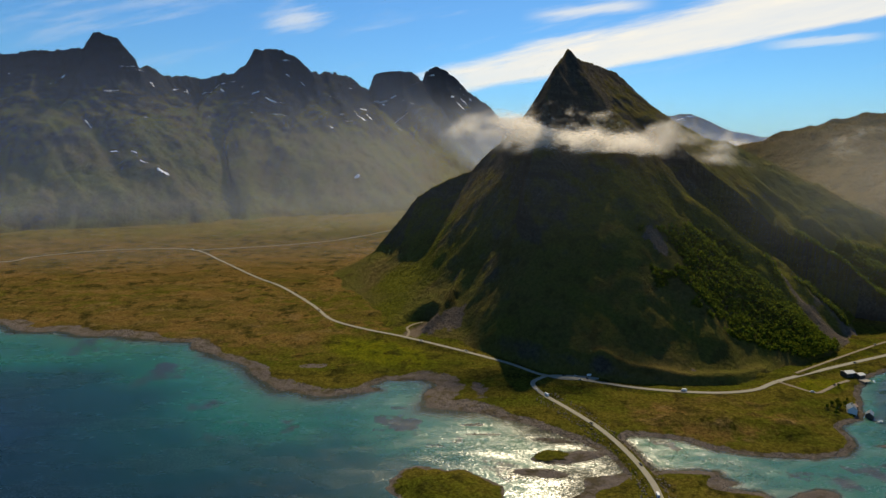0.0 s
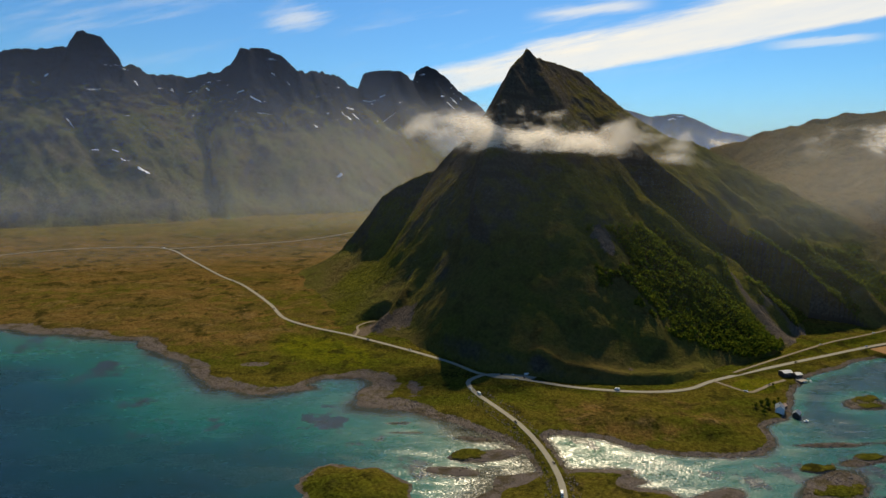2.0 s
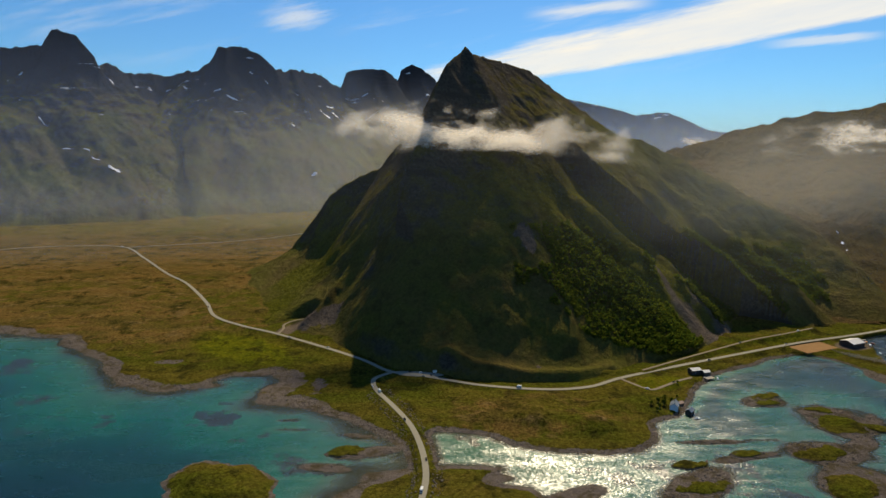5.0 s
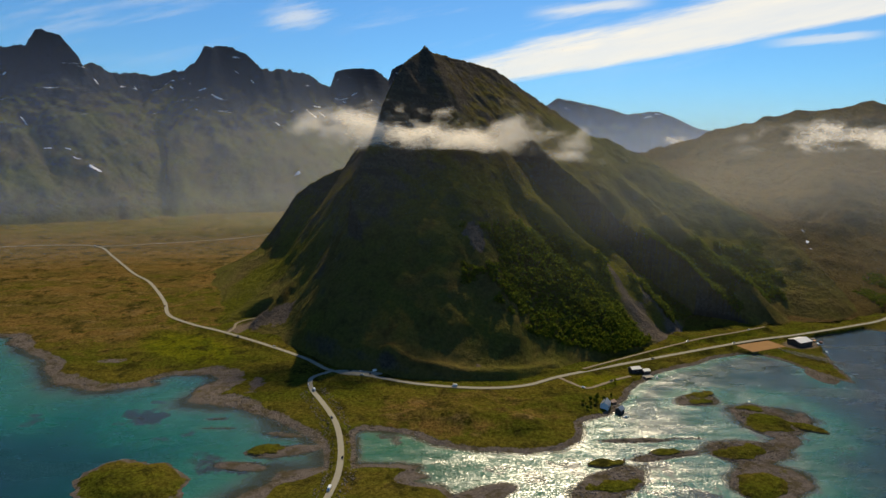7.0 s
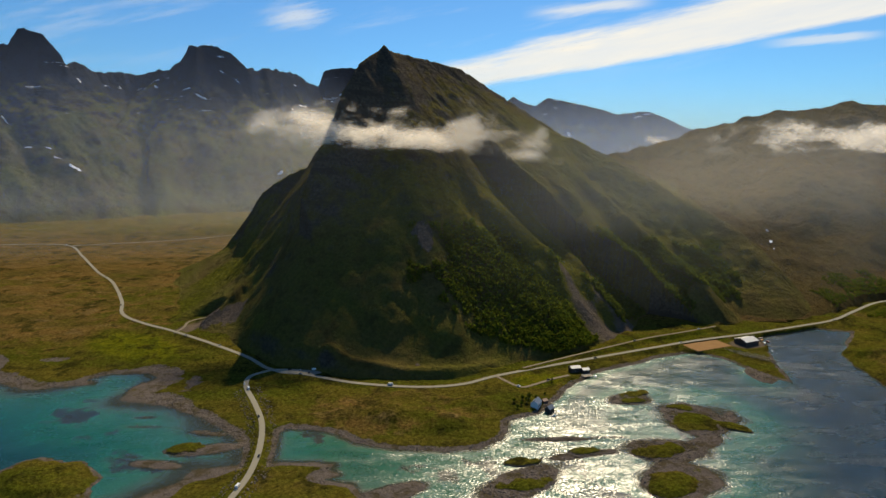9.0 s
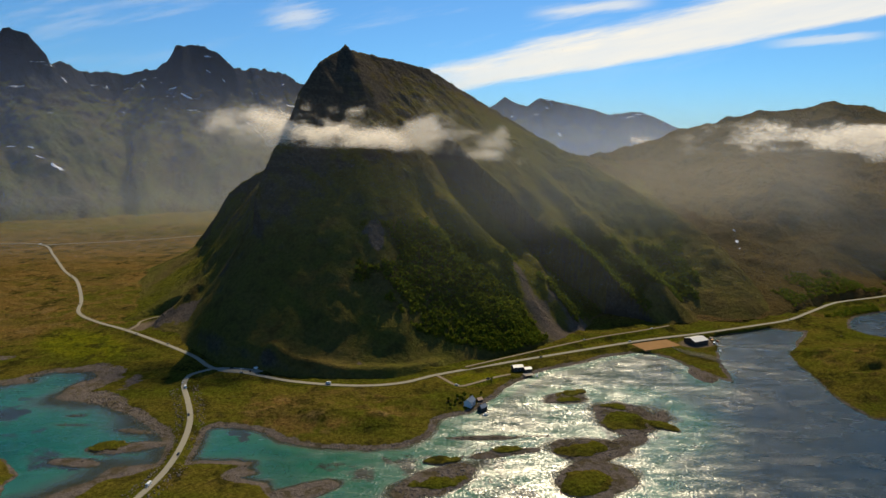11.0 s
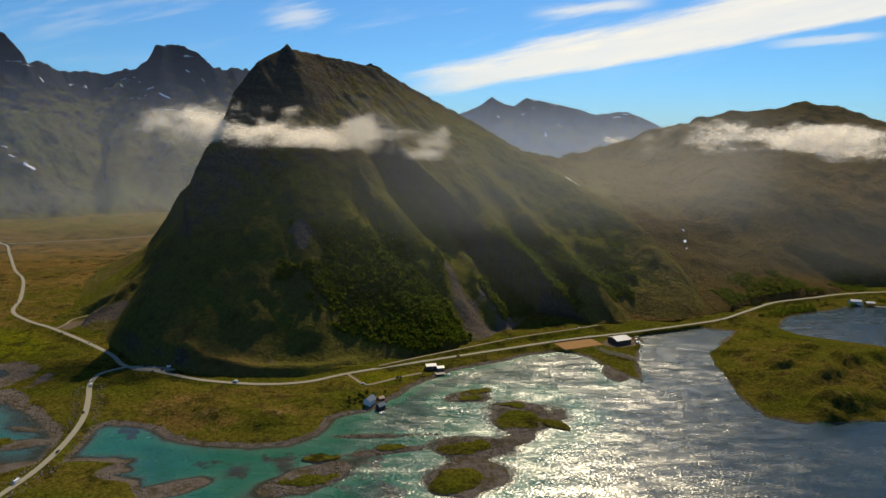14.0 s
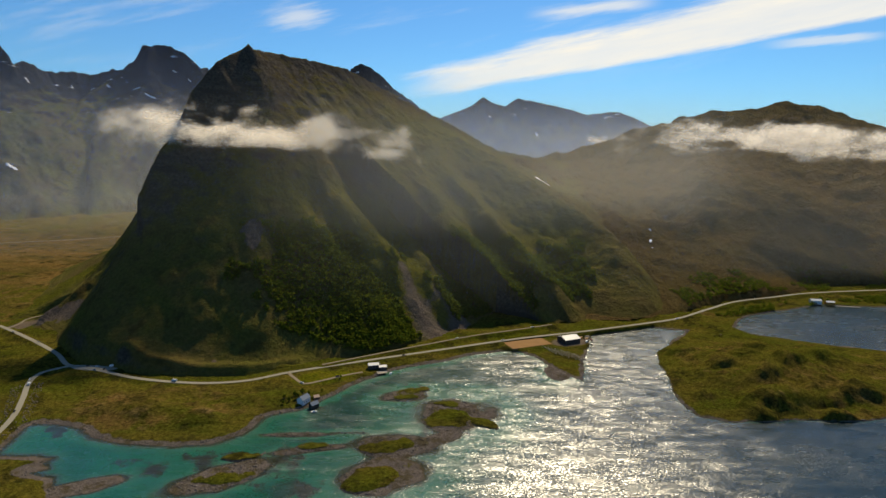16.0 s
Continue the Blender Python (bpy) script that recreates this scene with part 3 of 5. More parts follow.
def rock_height(x, y, ridges, rough, seed, high=450.0):
    """Crests joined by a soft maximum. A ridge: its line (x, y, z), slope, extra cliff under the crest, cliff width."""
    crest = np.min([along(x, y, line)[0] for line, _, cliff, _ in ridges if cliff], 0)
    bx, by = (34 * rough * fbm(x, y, 150 * rough ** 0.5, 5, seed + c) for c in (0, 3))
    still = smooth(crest, 5, 90 * rough)
    parts = []
    for line, slope, cliff, width in ridges:
        k = still if cliff else 0.75
        d, z, left = along(x + k * bx, y + k * by, line, True)
        d = np.maximum(d - (8.0 if rough > 1.8 else 1.5), 0)
        if isinstance(slope, tuple):
            slope = np.where(left, slope[0], slope[1])
        parts.append(z - slope * (0.72 + 0.5 * z / high) * d - cliff * (1 - np.exp(-d / width)))
    k = 11.0 * rough
    top = np.max(parts, 0)
    h = top + k * np.log(sum(np.exp((p - top) / k) for p in parts)) * smooth(top, 0, 60)
    toe = 9.0 * rough
    h = np.where(h > 20 * toe, h, toe * np.log1p(np.exp(np.minimum(h, 20 * toe) / toe)) - 0.3 * toe * smooth(h, 3 * toe, 0))
    quiet = smooth(crest, 0, 45 * rough)
    if seed in FALL:
        fx, fy = FALL[seed]
        across, down = x * fy - y * fx, x * fx + y * fy
        across = across + 60 * fbm(x, y, 420, 3, seed + 1)
        ribs = 46 * (fbm(across, down / 4.5, 250, 4, seed + 2, True) - 0.6) + 17 * (fbm(across, down / 4, 66, 4, seed + 4, True) - 0.6)
        h = h + quiet * ribs * smooth(h, 15, 160) + 9 * fbm(x, y, 50, 4, seed + 5) * smooth(h, 15, 90)
        h = h + 9 * (fbm(x, y, 26, 3, seed + 3) + 0.6 * np.round(1.5 * fbm(x, y, 60, 2, seed + 1))) * smooth(crest, 90, 0) * smooth(h, 200, 300)
    else:
        gully = fbm(x, y, 90 * rough, 5, seed + 1, True)
        h = h + quiet * (22 * rough * (gully - 0.62) + 9 * rough * fbm(x, y, 210 * rough, 4, seed + 2)) * smooth(h, 15, 90 * rough)
        h = h + (2.5 + 5.0 * quiet) * rough * fbm(x, y, 26 * rough, 4, seed + 5) * smooth(h, 12, 70)
    jag = np.where(rough > 1.8, 10.0, 3.0)
    h = h + jag * smooth(crest, 60 * rough, 0) * fbm(x, y, 60 * rough ** 0.5, 3, seed + 6) * smooth(h, 60, 200)
    if seed == 2:
        h = h + 24 * smooth(h, 18, 70) * (fbm(x, y, 85, 6, 1, True) - 0.55)
    return h


def mountain(name, label, x_range, y_range, step, ridges, rough, seed, mat, layers=None, high=450.0):
    xs, ys = np.arange(*x_range, step), np.arange(*y_range, step)
    gx, gy = np.meshgrid(xs, ys)
    h = rock_height(gx, gy, ridges, rough, seed, high) if ridges else horn_height(gx, gy)
    if y_range[0] < 1000:
        near = np.min([along(gx, gy, line)[0] for line in (MAIN_ROAD, EAST_ROAD, UPPER_TRACK, PIT_TRACK)], 0)
        h = h * smooth(near, 6, 32)
    floor = 3.0 + 4.0 * smooth(gy, 760, 950) + 5.0 * smooth(gy, 1300, 1900) + 12 * smooth(gy, 1900, 3200)
    given = {"height": np.clip(h / high, 0, 1.2), "scree": np.zeros(h.shape), "lush": np.zeros(h.shape)}
    if layers:
        given.update(layers(gx, gy, h))
    ob = new(name, mesh_from_grid(name, xs, ys, h, keep=h > floor * 0.7, layers=given))
    ob.data.materials.append(mat)
    return tagged(ob, label, "mountain")


# the horn: its crest as x, y, z, the slope of its outer side and how that eases with distance
HORN_CREST = [(228, 1116, 453, 1.18, 0.00048), (240, 1152, 455, 0.93, 0.0001), (259, 1197, 458, 0.85, 0.0), (320, 1259, 455, 0.80, 0.0), (372, 1312, 446, 0.75, 0.0),
              (400, 1339, 432, 0.69, 0.0), (478, 1420, 395, 0.56, 0.0), (521, 1465, 376, 0.48, 0.0), (620, 1567, 330, 0.42, 0.0), (745, 1694, 268, 0.30, 0.0), (1000, 1990, 232, 0.25, 0.0)]
# its western arms: line, slope to the left and right of it, cliff under the crest
HORN_ARMS = [
    ([(228, 1116, 456), (196, 1050, 424), (166, 990, 366), (140, 1000, 285), (108, 1000, 190), (48, 978, 95), (10, 900, 50), (-20, 850, 12)], (1.5, 1.6), 6),
    ([(228, 1116, 456), (168, 1108, 348), (112, 1150, 292), (60, 1210, 237), (-54, 1268, 178), (-98, 1288, 116), (-150, 1300, 52), (-200, 1312, 8)], (1.25, 1.45), 7),
    ([(30, 985, 66), (-25, 1075, 56), (-70, 1190, 62)], (0.58, 0.58), 0),
    ([(0, 930, 40), (-30, 900, 22), (-70, 880, 6)], (0.50, 0.50), 0),
    ([(40, 960, 62), (-10, 1060, 62), (-60, 1180, 66), (-120, 1270, 58)], (0.42, 0.42), 0),
]
# spurs (up) and gullies (down) on the outer face: line, height, half width
HORN_FOLDS = [
    ([(300, 900), (316, 822), (342, 770), (350, 730)], 10, 30), ([(262, 830), (266, 789), (262, 740)], 10, 24),
    ([(340, 1090), (416, 966), (483, 913), (554, 905), (600, 868)], 13, 24), ([(380, 940), (450, 880), (520, 840), (545, 812)], -12, 26),
    ([(400, 1130), (467, 1047), (540, 980), (600, 935), (640, 890)], 15, 26), ([(450, 1030), (520, 940), (560, 880), (590, 840)], -11, 20),
    ([(500, 1150), (602, 1001), (650, 950), (700, 900)], 12, 26), ([(560, 1020), (620, 930), (650, 880)], -10, 20),
    ([(560, 1220), (650, 1090), (727, 965), (760, 920)], 9, 28), ([(620, 1080), (690, 960), (720, 900)], -9, 24),
    ([(640, 1300), (774, 1200), (868, 1126), (930, 1040), (970, 960)], 20, 44), ([(640, 1180), (740, 1080), (800, 980), (830, 920)], -16, 40),
    ([(196, 688), (230, 672), (300, 664), (362, 674), (410, 692)], 15, 11),
]


def horn_height(x, y):
    """The steep pyramid: a crest with an outer side that fans round the peak, cliffy arms to the west, ribs down the slopes."""
    top = along(x, y, HORN_CREST)[0]
    calm = smooth(top, 5, 120)
    wx, wy = (v + 10 * calm * fbm(x, y, 110, 4, c) for v, c in ((x, 1), (y, 4)))
    d, z, slope, ease, left = along(wx, wy, HORN_CREST, True)
    dx, dy = wx - 228, wy - 1116
    turn = (0.316 * dy - 0.95 * dx) / np.maximum(np.hypot(dx, dy), 1)
    back = np.where(dy > 20, left * 1.0, smooth(turn, -0.10, 0.55))
    parts = [z - ((slope - ease * d) * (1 - back) + 1.4 * back) * d - 15 * (1 - np.exp(-d / 20)) * smooth(np.hypot(dx, dy), 15, 110)]
    parts[0] = parts[0] + 18 * smooth(dx / np.maximum(np.hypot(dx, dy), 1), 0.35, 0.75) * smooth(-dy, 90, 190) * smooth(np.hypot(dx, dy), 200, 360)
    near = top
    for line, slopes, cliff in HORN_ARMS:
        near = np.minimum(near, along(x, y, line)[0]) if cliff else near
        d, z, left = along(wx, wy, line, True)
        parts.append(z - np.where(left, *slopes) * np.maximum(d - 1.5, 0) - cliff * (1 - np.exp(-d / 13)))
    most = np.max(parts, 0)
    h = most + 8 * np.log(sum(np.exp((p - most) / 8) for p in parts))
    quiet = smooth(near, 0, 60)
    for line, high, half in HORN_FOLDS:
        d = along(wx, wy, line)[0]
        h = h + high * np.exp(-(d / half) ** 2)
    # ribs and runnels fan out down the slopes
    fan, run = np.arctan2(x - 100, 1500 - y) * 600, np.hypot(x - 100, 1500 - y)
    ribs = fbm(fan + 18 * fbm(x, y, 70, 3, 2), run / 5, 74, 5, 2, True) - 0.62
    runnels = fbm(fan + 6 * fbm(x, y, 40, 3, 5), run / 4, 21, 4, 6, True) - 0.6
    h = h + quiet * (11 * ribs + 4 * runnels + 5 * fbm(x, y, 34, 5, 3)) * smooth(h, 12, 70) * (0.55 + 0.45 * smooth(x, 150, 420))
    h = h + (1 - quiet) * 5 * fbm(x, y, 30, 4, 6) * smooth(h, 60, 200)
    h = h + 3.0 * fbm(x, y, 13, 3, 2) * smooth(h, 15, 60)
    h = h - 70 * smooth(x, 900, 1050) * smooth(y, 1600, 1350)
    return np.where(h > 60, h, 5 * np.log1p(np.exp(np.clip(h, -60, 60) / 5)))


def horn_layers(x, y, h):
    scree = smooth(blob(x, y, 316, 828, 40, 32, -40) + 0.9 * fbm(x, y, 26, 4, 6), 0.15, 0.6) * 0.85
    chute = along(x, y, [(530, 888), (550, 852), (572, 818), (590, 806)])[0]
    chute2 = along(x, y, [(588, 892), (615, 856), (645, 830)])[0]
    scree = np.maximum(scree, smooth(chute + 16 * fbm(x, y, 30, 4, 2), 18 + 30 * smooth(y, 900, 810), 4))
    scree = np.maximum(scree, smooth(chute2 + 14 * fbm(x, y, 30, 4, 3), 14 + 22 * smooth(y, 910, 830), 4))
    scree = np.maximum(scree, smooth(blob(x, y, 5, 860, 40, 34, 40) + 0.8 * fbm(x, y, 25, 4, 1), 0.1, 0.5))
    wear = 0.6 * fbm(x, y, 50, 5, 3)
    lush = smooth(blob(x, y, -70, 1040, 110, 230, -18) + wear, 0.05, 0.6) * 0.9
    lush = np.maximum(lush, 0.7 * smooth(blob(x, y, 500, 900, 260, 150, -50) + wear, 0.1, 0.7))
    lush = np.maximum(lush, 0.3 * smooth(blob(x, y, 700, 1150, 330, 260, -40) + wear, 0.1, 0.7))
    return {"scree": scree, "lush": lush * (1 - scree)}


mountain("mountain", "steep pyramid mountain of dark grassy rock above the road", (-300, 1060), (640, 2050), 3.0, None, 1.0, 1, ROCK_NEAR, horn_layers)

BLOCK_PEAK = [
    ([(-3200, 2600, 560), (-2500, 2660, 640), (-1968, 2700, 690), (-1849, 2709, 687), (-1703, 2720, 711), (-1610, 2728, 722), (-1596, 2729, 745), (-1562, 2730, 778), (-1520, 2733, 772),
      (-1456, 2739, 766), (-1420, 2742, 715), (-1390, 2744, 675), (-1384, 2745, 633)], 0.54, 135, 45),
    ([(-1384, 2745, 633), (-1376, 2800, 652), (-1365, 2846, 653), (-1361, 2945, 626), (-1278, 3144, 636)], 0.56, 100, 45),
    ([(-1849, 2709, 687), (-1704, 2500, 506), (-1380, 2290, 340), (-1225, 2180, 205), (-1100, 2110, 80), (-1000, 2050, 15)], 0.72, 0, 40),
    ([(-1500, 2735, 700), (-1330, 2520, 430), (-1100, 2330, 205), (-930, 2200, 80), (-850, 2140, 20)], 0.72, 0, 40),
    ([(-2350, 2670, 650), (-2150, 2350, 360), (-1800, 2050, 160), (-1500, 1850, 30)], 0.7, 0, 40),
]
mountain("mountain", "dark rocky ridge with a blocky summit and snow streaks", (-3400, -500), (1650, 3500), 6.0, BLOCK_PEAK, 2.2, 3, ROCK_FAR, high=700.0)
TABLE_PEAK = [
    ([(-1361, 2945, 610), (-1278, 3144, 634), (-1130, 3144, 643), (-1024, 3144, 697), (-990, 3144, 745), (-977, 3144, 771), (-831, 3144, 772), (-745, 3144, 737), (-688, 3144, 672),
      (-623, 3429, 702), (-571, 3715, 704), (-529, 3905, 673), (-500, 4000, 664)], 0.53, 130, 45),
    ([(-900, 3144, 760), (-880, 2800, 440), (-830, 2500, 200), (-740, 2270, 70), (-700, 2180, 15)], 0.7, 0, 40),
    ([(-1130, 3144, 640), (-1150, 2800, 430), (-1080, 2500, 270), (-960, 2250, 120), (-900, 2150, 30)], 0.6, 0, 40),
    ([(-640, 3300, 690), (-540, 2900, 340), (-420, 2640, 130), (-350, 2480, 20)], 0.7, 0, 40),
    ([(-571, 3715, 700), (-380, 3300, 380), (-230, 2950, 150), (-150, 2750, 20)], 0.7, 0, 40),
]
mountain("mountain", "dark flat-topped mountain with snow lying below the crest", (-1900, 350), (1900, 4500), 7.0, TABLE_PEAK, 2.2, 4, ROCK_FAR, high=700.0)
BACK_PEAKS = [
    ([(-520, 3960, 660), (-497, 4003, 664), (-480, 4010, 700), (-462, 4017, 748), (-410, 4040, 772), (-359, 4067, 789), (-229, 4125, 797), (-195, 4200, 780), (-162, 4395, 763)], 0.75, 110, 70),
    ([(-290, 4100, 770), (-200, 3700, 420), (-60, 3300, 200), (0, 3100, 40)], 0.8, 15, 40),
]
mountain("mountain", "bluish flat-topped rock peak with snow bands", (-1300, 700), (2900, 4900), 8.0, BACK_PEAKS, 2.2, 5, ROCK_FAR, high=700.0)
SPIRE = [
    ([(-162, 4500, 745), (-140, 4600, 800), (-128, 4642, 866), (-95, 4645, 878), (-63, 4648, 898), (0, 4655, 872), (68, 4660, 836), (200, 4672, 712), (334, 4684, 628),
      (425, 4692, 535), (515, 4700, 508), (700, 4750, 380)], 0.85, 130, 90),
    ([(0, 4655, 860), (120, 4300, 500), (300, 3900, 200), (380, 3700, 50)], 0.8, 15, 40),
]
mountain("mountain", "far bluish rock spire with a snowfield", (-900, 1500), (3500, 4950), 8.0, SPIRE, 2.2, 6, ROCK_FAR, high=700.0)
FAR_RANGE = [
    ([(194, 4780, 390), (602, 4780, 525), (737, 4780, 572), (830, 4780, 620), (893, 4780, 673), (950, 4780, 640), (1007, 4780, 612), (1075, 4780, 596), (1130, 4780, 630), (1173, 4780, 658),
      (1250, 4780, 645), (1367, 4780, 628), (1560, 4780, 585), (1733, 4780, 534), (1860, 4780, 552), (1980, 4780, 558), (2120, 4780, 505), (2305, 4780, 428), (2420, 4780, 410), (2535, 4780, 385), (3400, 4780, 330)], 0.62, 70, 90),
    ([(1173, 4780, 640), (1200, 4400, 330), (1250, 4000, 80)], 0.7, 10, 40),
    ([(1900, 4780, 540), (1800, 4400, 300), (1700, 4000, 80)], 0.7, 10, 40),
]
mountain("mountain", "hazy blue mountain range on the horizon", (-300, 3600), (3700, 4950), 14.0, FAR_RANGE, 2.0, 7, ROCK_FAR, high=700.0)
EAST_FELL = [
    ([(775, 1724, 248), (1000, 1990, 226), (1180, 2200, 232), (1343, 2290, 280), (1416, 2290, 329), (1488, 2290, 387), (1580, 2290, 408), (1680, 2290, 426), (1788, 2290, 424), (1872, 2290, 445),
      (2024, 2290, 440), (2182, 2290, 390), (2292, 2290, 350), (2800, 2250, 300), (3600, 2200, 260)], 0.30, 20, 50),
    ([(1488, 2290, 380), (1400, 1900, 275), (1300, 1600, 225), (1200, 1400, 180), (1140, 1250, 92), (1110, 1130, 15)], 0.30, 0, 30),
    ([(1872, 2290, 440), (1800, 1950, 330), (1720, 1650, 245), (1640, 1400, 135), (1600, 1250, 60), (1580, 1120, 8)], 0.36, 0, 30),
    ([(2292, 2290, 350), (2300, 1900, 300), (2300, 1600, 220), (2300, 1350, 100), (2300, 1180, 15)], 0.40, 0, 30),
    ([(780, 1700, 240), (900, 1500, 175), (1000, 1280, 105), (1050, 1120, 45), (1070, 1030, 8)], 0.30, 0, 30),
]
mountain("mountain", "broad brown-green fell with rocky knolls above the bay", (650, 3700), (880, 3200), 7.0, EAST_FELL, 1.5, 2, ROCK_EAST, high=600.0)


# ---- cloud and mist, as stacks of vapour sheets ----
def vapour(name, label, category, mat, line, sheets, gap, low, high, density, nx=60, nz=24):
    """A stack of upright sheets along a plan line, gap apart in depth; density(s, h, k) gives density and opacity."""
    pts = np.array(curve_line([(*p, 0.0) for p in line], 8.0))
    run = np.concatenate([[0], np.cumsum(np.hypot(*np.diff(pts[:, :2], axis=0).T))])
    holder = bpy.data.meshes.new(name)
    verts, faces, dens, thick = [], [], [], []
    for k in range(sheets):
        depth = (k - (sheets - 1) / 2) * gap
        base = len(verts)
        for j in range(nz + 1):
            for i in range(nx + 1):
                s, h = i / nx, j / nz
                x, y = (np.interp(s * run[-1], run, pts[:, c]) for c in (0, 1))
                off = depth
                verts.append((x, y + off, low + (high - low) * h))
                a, b = density(s, h, k / max(sheets - 1, 1))
                dens.append(a), thick.append(b)
        for j in range(nz):
            for i in range(nx):
                c = base + j * (nx + 1) + i
                faces.append((c, c + 1, c + nx + 2, c + nx + 1))
    holder.from_pydata(verts, [], faces)
    for key, values in (("vapour", dens), ("thick", thick)):
        holder.attributes.new(key, "FLOAT", "POINT").data.foreach_set("value", values)
    holder.polygons.foreach_set("use_smooth", [True] * len(faces))
    holder.materials.append(mat)
    return tagged(new(name, holder), label, category, kind="stuff")


def bump(v, middle, half):
    return max(0.0, 1 - ((v - middle) / half) ** 2)


def collar(s, h, k):
    swell = 1.7 * noise.noise((s * 6.0, 1.7, k * 1.5)) + 0.9 * noise.noise((s * 17.0, 4.1, k * 2.5))
    mid = 0.42 + 0.16 * bump(s, 0.36, 0.5) - 0.14 * s + 0.08 * swell
    half = (0.22 + 0.13 * swell) * (0.65 + 0.35 * bump(s, 0.45, 0.6))
    half = max(0.05, half) * (1.6 if h > mid else 0.85)
    a = bump(h, mid, half) * min(1, s / 0.06) * min(1, (1 - s) / 0.14) * (0.5 + 0.5 * bump(k, 0.5, 0.75))
    a = a * (0.85 + 0.5 * noise.noise((s * 9.0, 7.7, k))) * (0.65 + 0.35 * float(smooth(s, 0.05, 0.35)))
    return a, (0.25 + 0.42 * bump(s, 0.36, 0.22)) * min(1, 3 * a)


vapour("cloud", "torn white cloud hanging round the mountain", "cloud", CLOUD, [(-20, 985), (70, 975), (200, 960), (330, 985), (470, 1050), (620, 1110)], 9, 10.0, 222, 360, collar, 110, 30)


def bank(s, h, k):
    a = bump(h, 0.42 + 0.10 * math.sin(s * 11), 0.42) * min(1, s / 0.2) * min(1, (1 - s) / 0.1) * (0.45 + 0.55 * bump(k, 0.5, 0.8))
    a = a * (0.8 + 0.5 * noise.noise((s * 14.0, 2.2, k)))
    return a, 0.60 * min(1, 3 * a)


vapour("cloud", "long white cloud bank lying on the fell", "cloud", CLOUD, [(1010, 1560), (1500, 1500), (2500, 1480)], 7, 22.0, 245, 372, bank, 110)


def tuft(s, h, k):
    a = bump(h, 0.45, 0.45) * bump(s, 0.5, 0.5) * (0.5 + 0.5 * bump(k, 0.5, 0.8))
    return a, 0.40 * min(1, 3 * a)


vapour("cloud", "small white cloud tuft over the far pass", "cloud", CLOUD, [(1130, 2460), (1290, 2480), (1450, 2470)], 3, 18.0, 268, 352, tuft, 40)


def valley(s, h, k):
    a = min(1, s / 0.3) * min(1, (1 - s) / 0.08) * bump(h, 0.36, 0.64)
    return a, 0.050 * a * (0.02 + 0.96 * float(smooth(s, 0.40, 0.80)))


vapour("mist", "thin sunlit mist lying in the valley", "mist", WARM_MIST, [(-1900, 1560), (-900, 1800), (-300, 1960), (150, 2080), (520, 2200)], 4, 45.0, 5, 500, valley, 50, 18)


def veil_fade(s, h, k):
    a = min(1, s / 0.08) * min(1, (1 - s) / 0.08) * min(1, (1 - h) / 0.6) * min(1, h / 0.1)
    return a, 0.068 * a


vapour("mist", "faint blue haze in front of the dark range", "mist", HAZE, [(-3000, 1450), (-1500, 1640), (-700, 1850), (100, 2200)], 2, 60.0, 5, 860, veil_fade, 40, 18)


def floor_mist(s, h, k):
    a = min(1, s / 0.3) * min(1, (1 - s) / 0.15) * bump(h, 0.4, 0.6)
    return a, 0.026 * a


vapour("mist", "low sunlit mist over the far bog", "mist", MIST, [(-1500, 1230), (-700, 1330), (-200, 1420), (120, 1480)], 3, 70.0, 6, 230, floor_mist, 40, 14)


# thin haze, made thicker eastward to stand in for light on the right face
def front_haze(s, h, k):
    a = min(1, s / 0.15) * min(1, (1 - s) / 0.15) * (0.5 * bump(h, 0.45, 0.45) + 0.5 * bump(h, 0.68, 0.32))
    return a, (0.014 + 0.165 * float(smooth(s, 0.38, 0.64))) * a


vapour("mist", "very thin warm haze before the mountain", "mist", MIST, [(-250, 760), (60, 700), (300, 690), (700, 775), (1150, 880)], 1, 10.0, 10, 420, front_haze, 40, 14)


def horizon_fade(s, h, k):
    a = min(1, s / 0.08) * min(1, (1 - s) / 0.08) * min(1, (1 - h) / 0.7) * min(1, h / 0.06)
    return a, (0.10 + 0.09 * float(smooth(s, 0.15, 0.30))) * a * (1.25 - h)


vapour("mist", "blue haze before the horizon range", "mist", HAZE, [(-900, 3900), (-100, 3850), (300, 3720), (2000, 3660), (4200, 3650)], 3, 50.0, 20, 900, horizon_fade, 30, 14)


def fell_mist(s, h, k):
    a = bump(h, 0.4, 0.6) * min(1, s / 0.2) * min(1, (1 - s) / 0.1) * min(1, h / 0.15)
    return a, 0.036 * a


vapour("mist", "thin haze over the fell slopes", "mist", MIST, [(820, 1010), (1300, 1010), (2600, 1000)], 2, 14.0, 12, 420, fell_mist, 40, 14)


def saddle_mist(s, h, k):
    a = min(1, s / 0.3) * min(1, (1 - s) / 0.45) * min(1, h / 0.35) * min(1, (1 - h) / 0.5)
    return a, 0.036 * a


vapour("mist", "warm sunlit haze over the grassy saddle", "mist", SADDLE_MIST, [(620, 1290), (850, 1330), (1100, 1340), (1450, 1310)], 3, 36.0, 30, 420, saddle_mist, 40, 16)


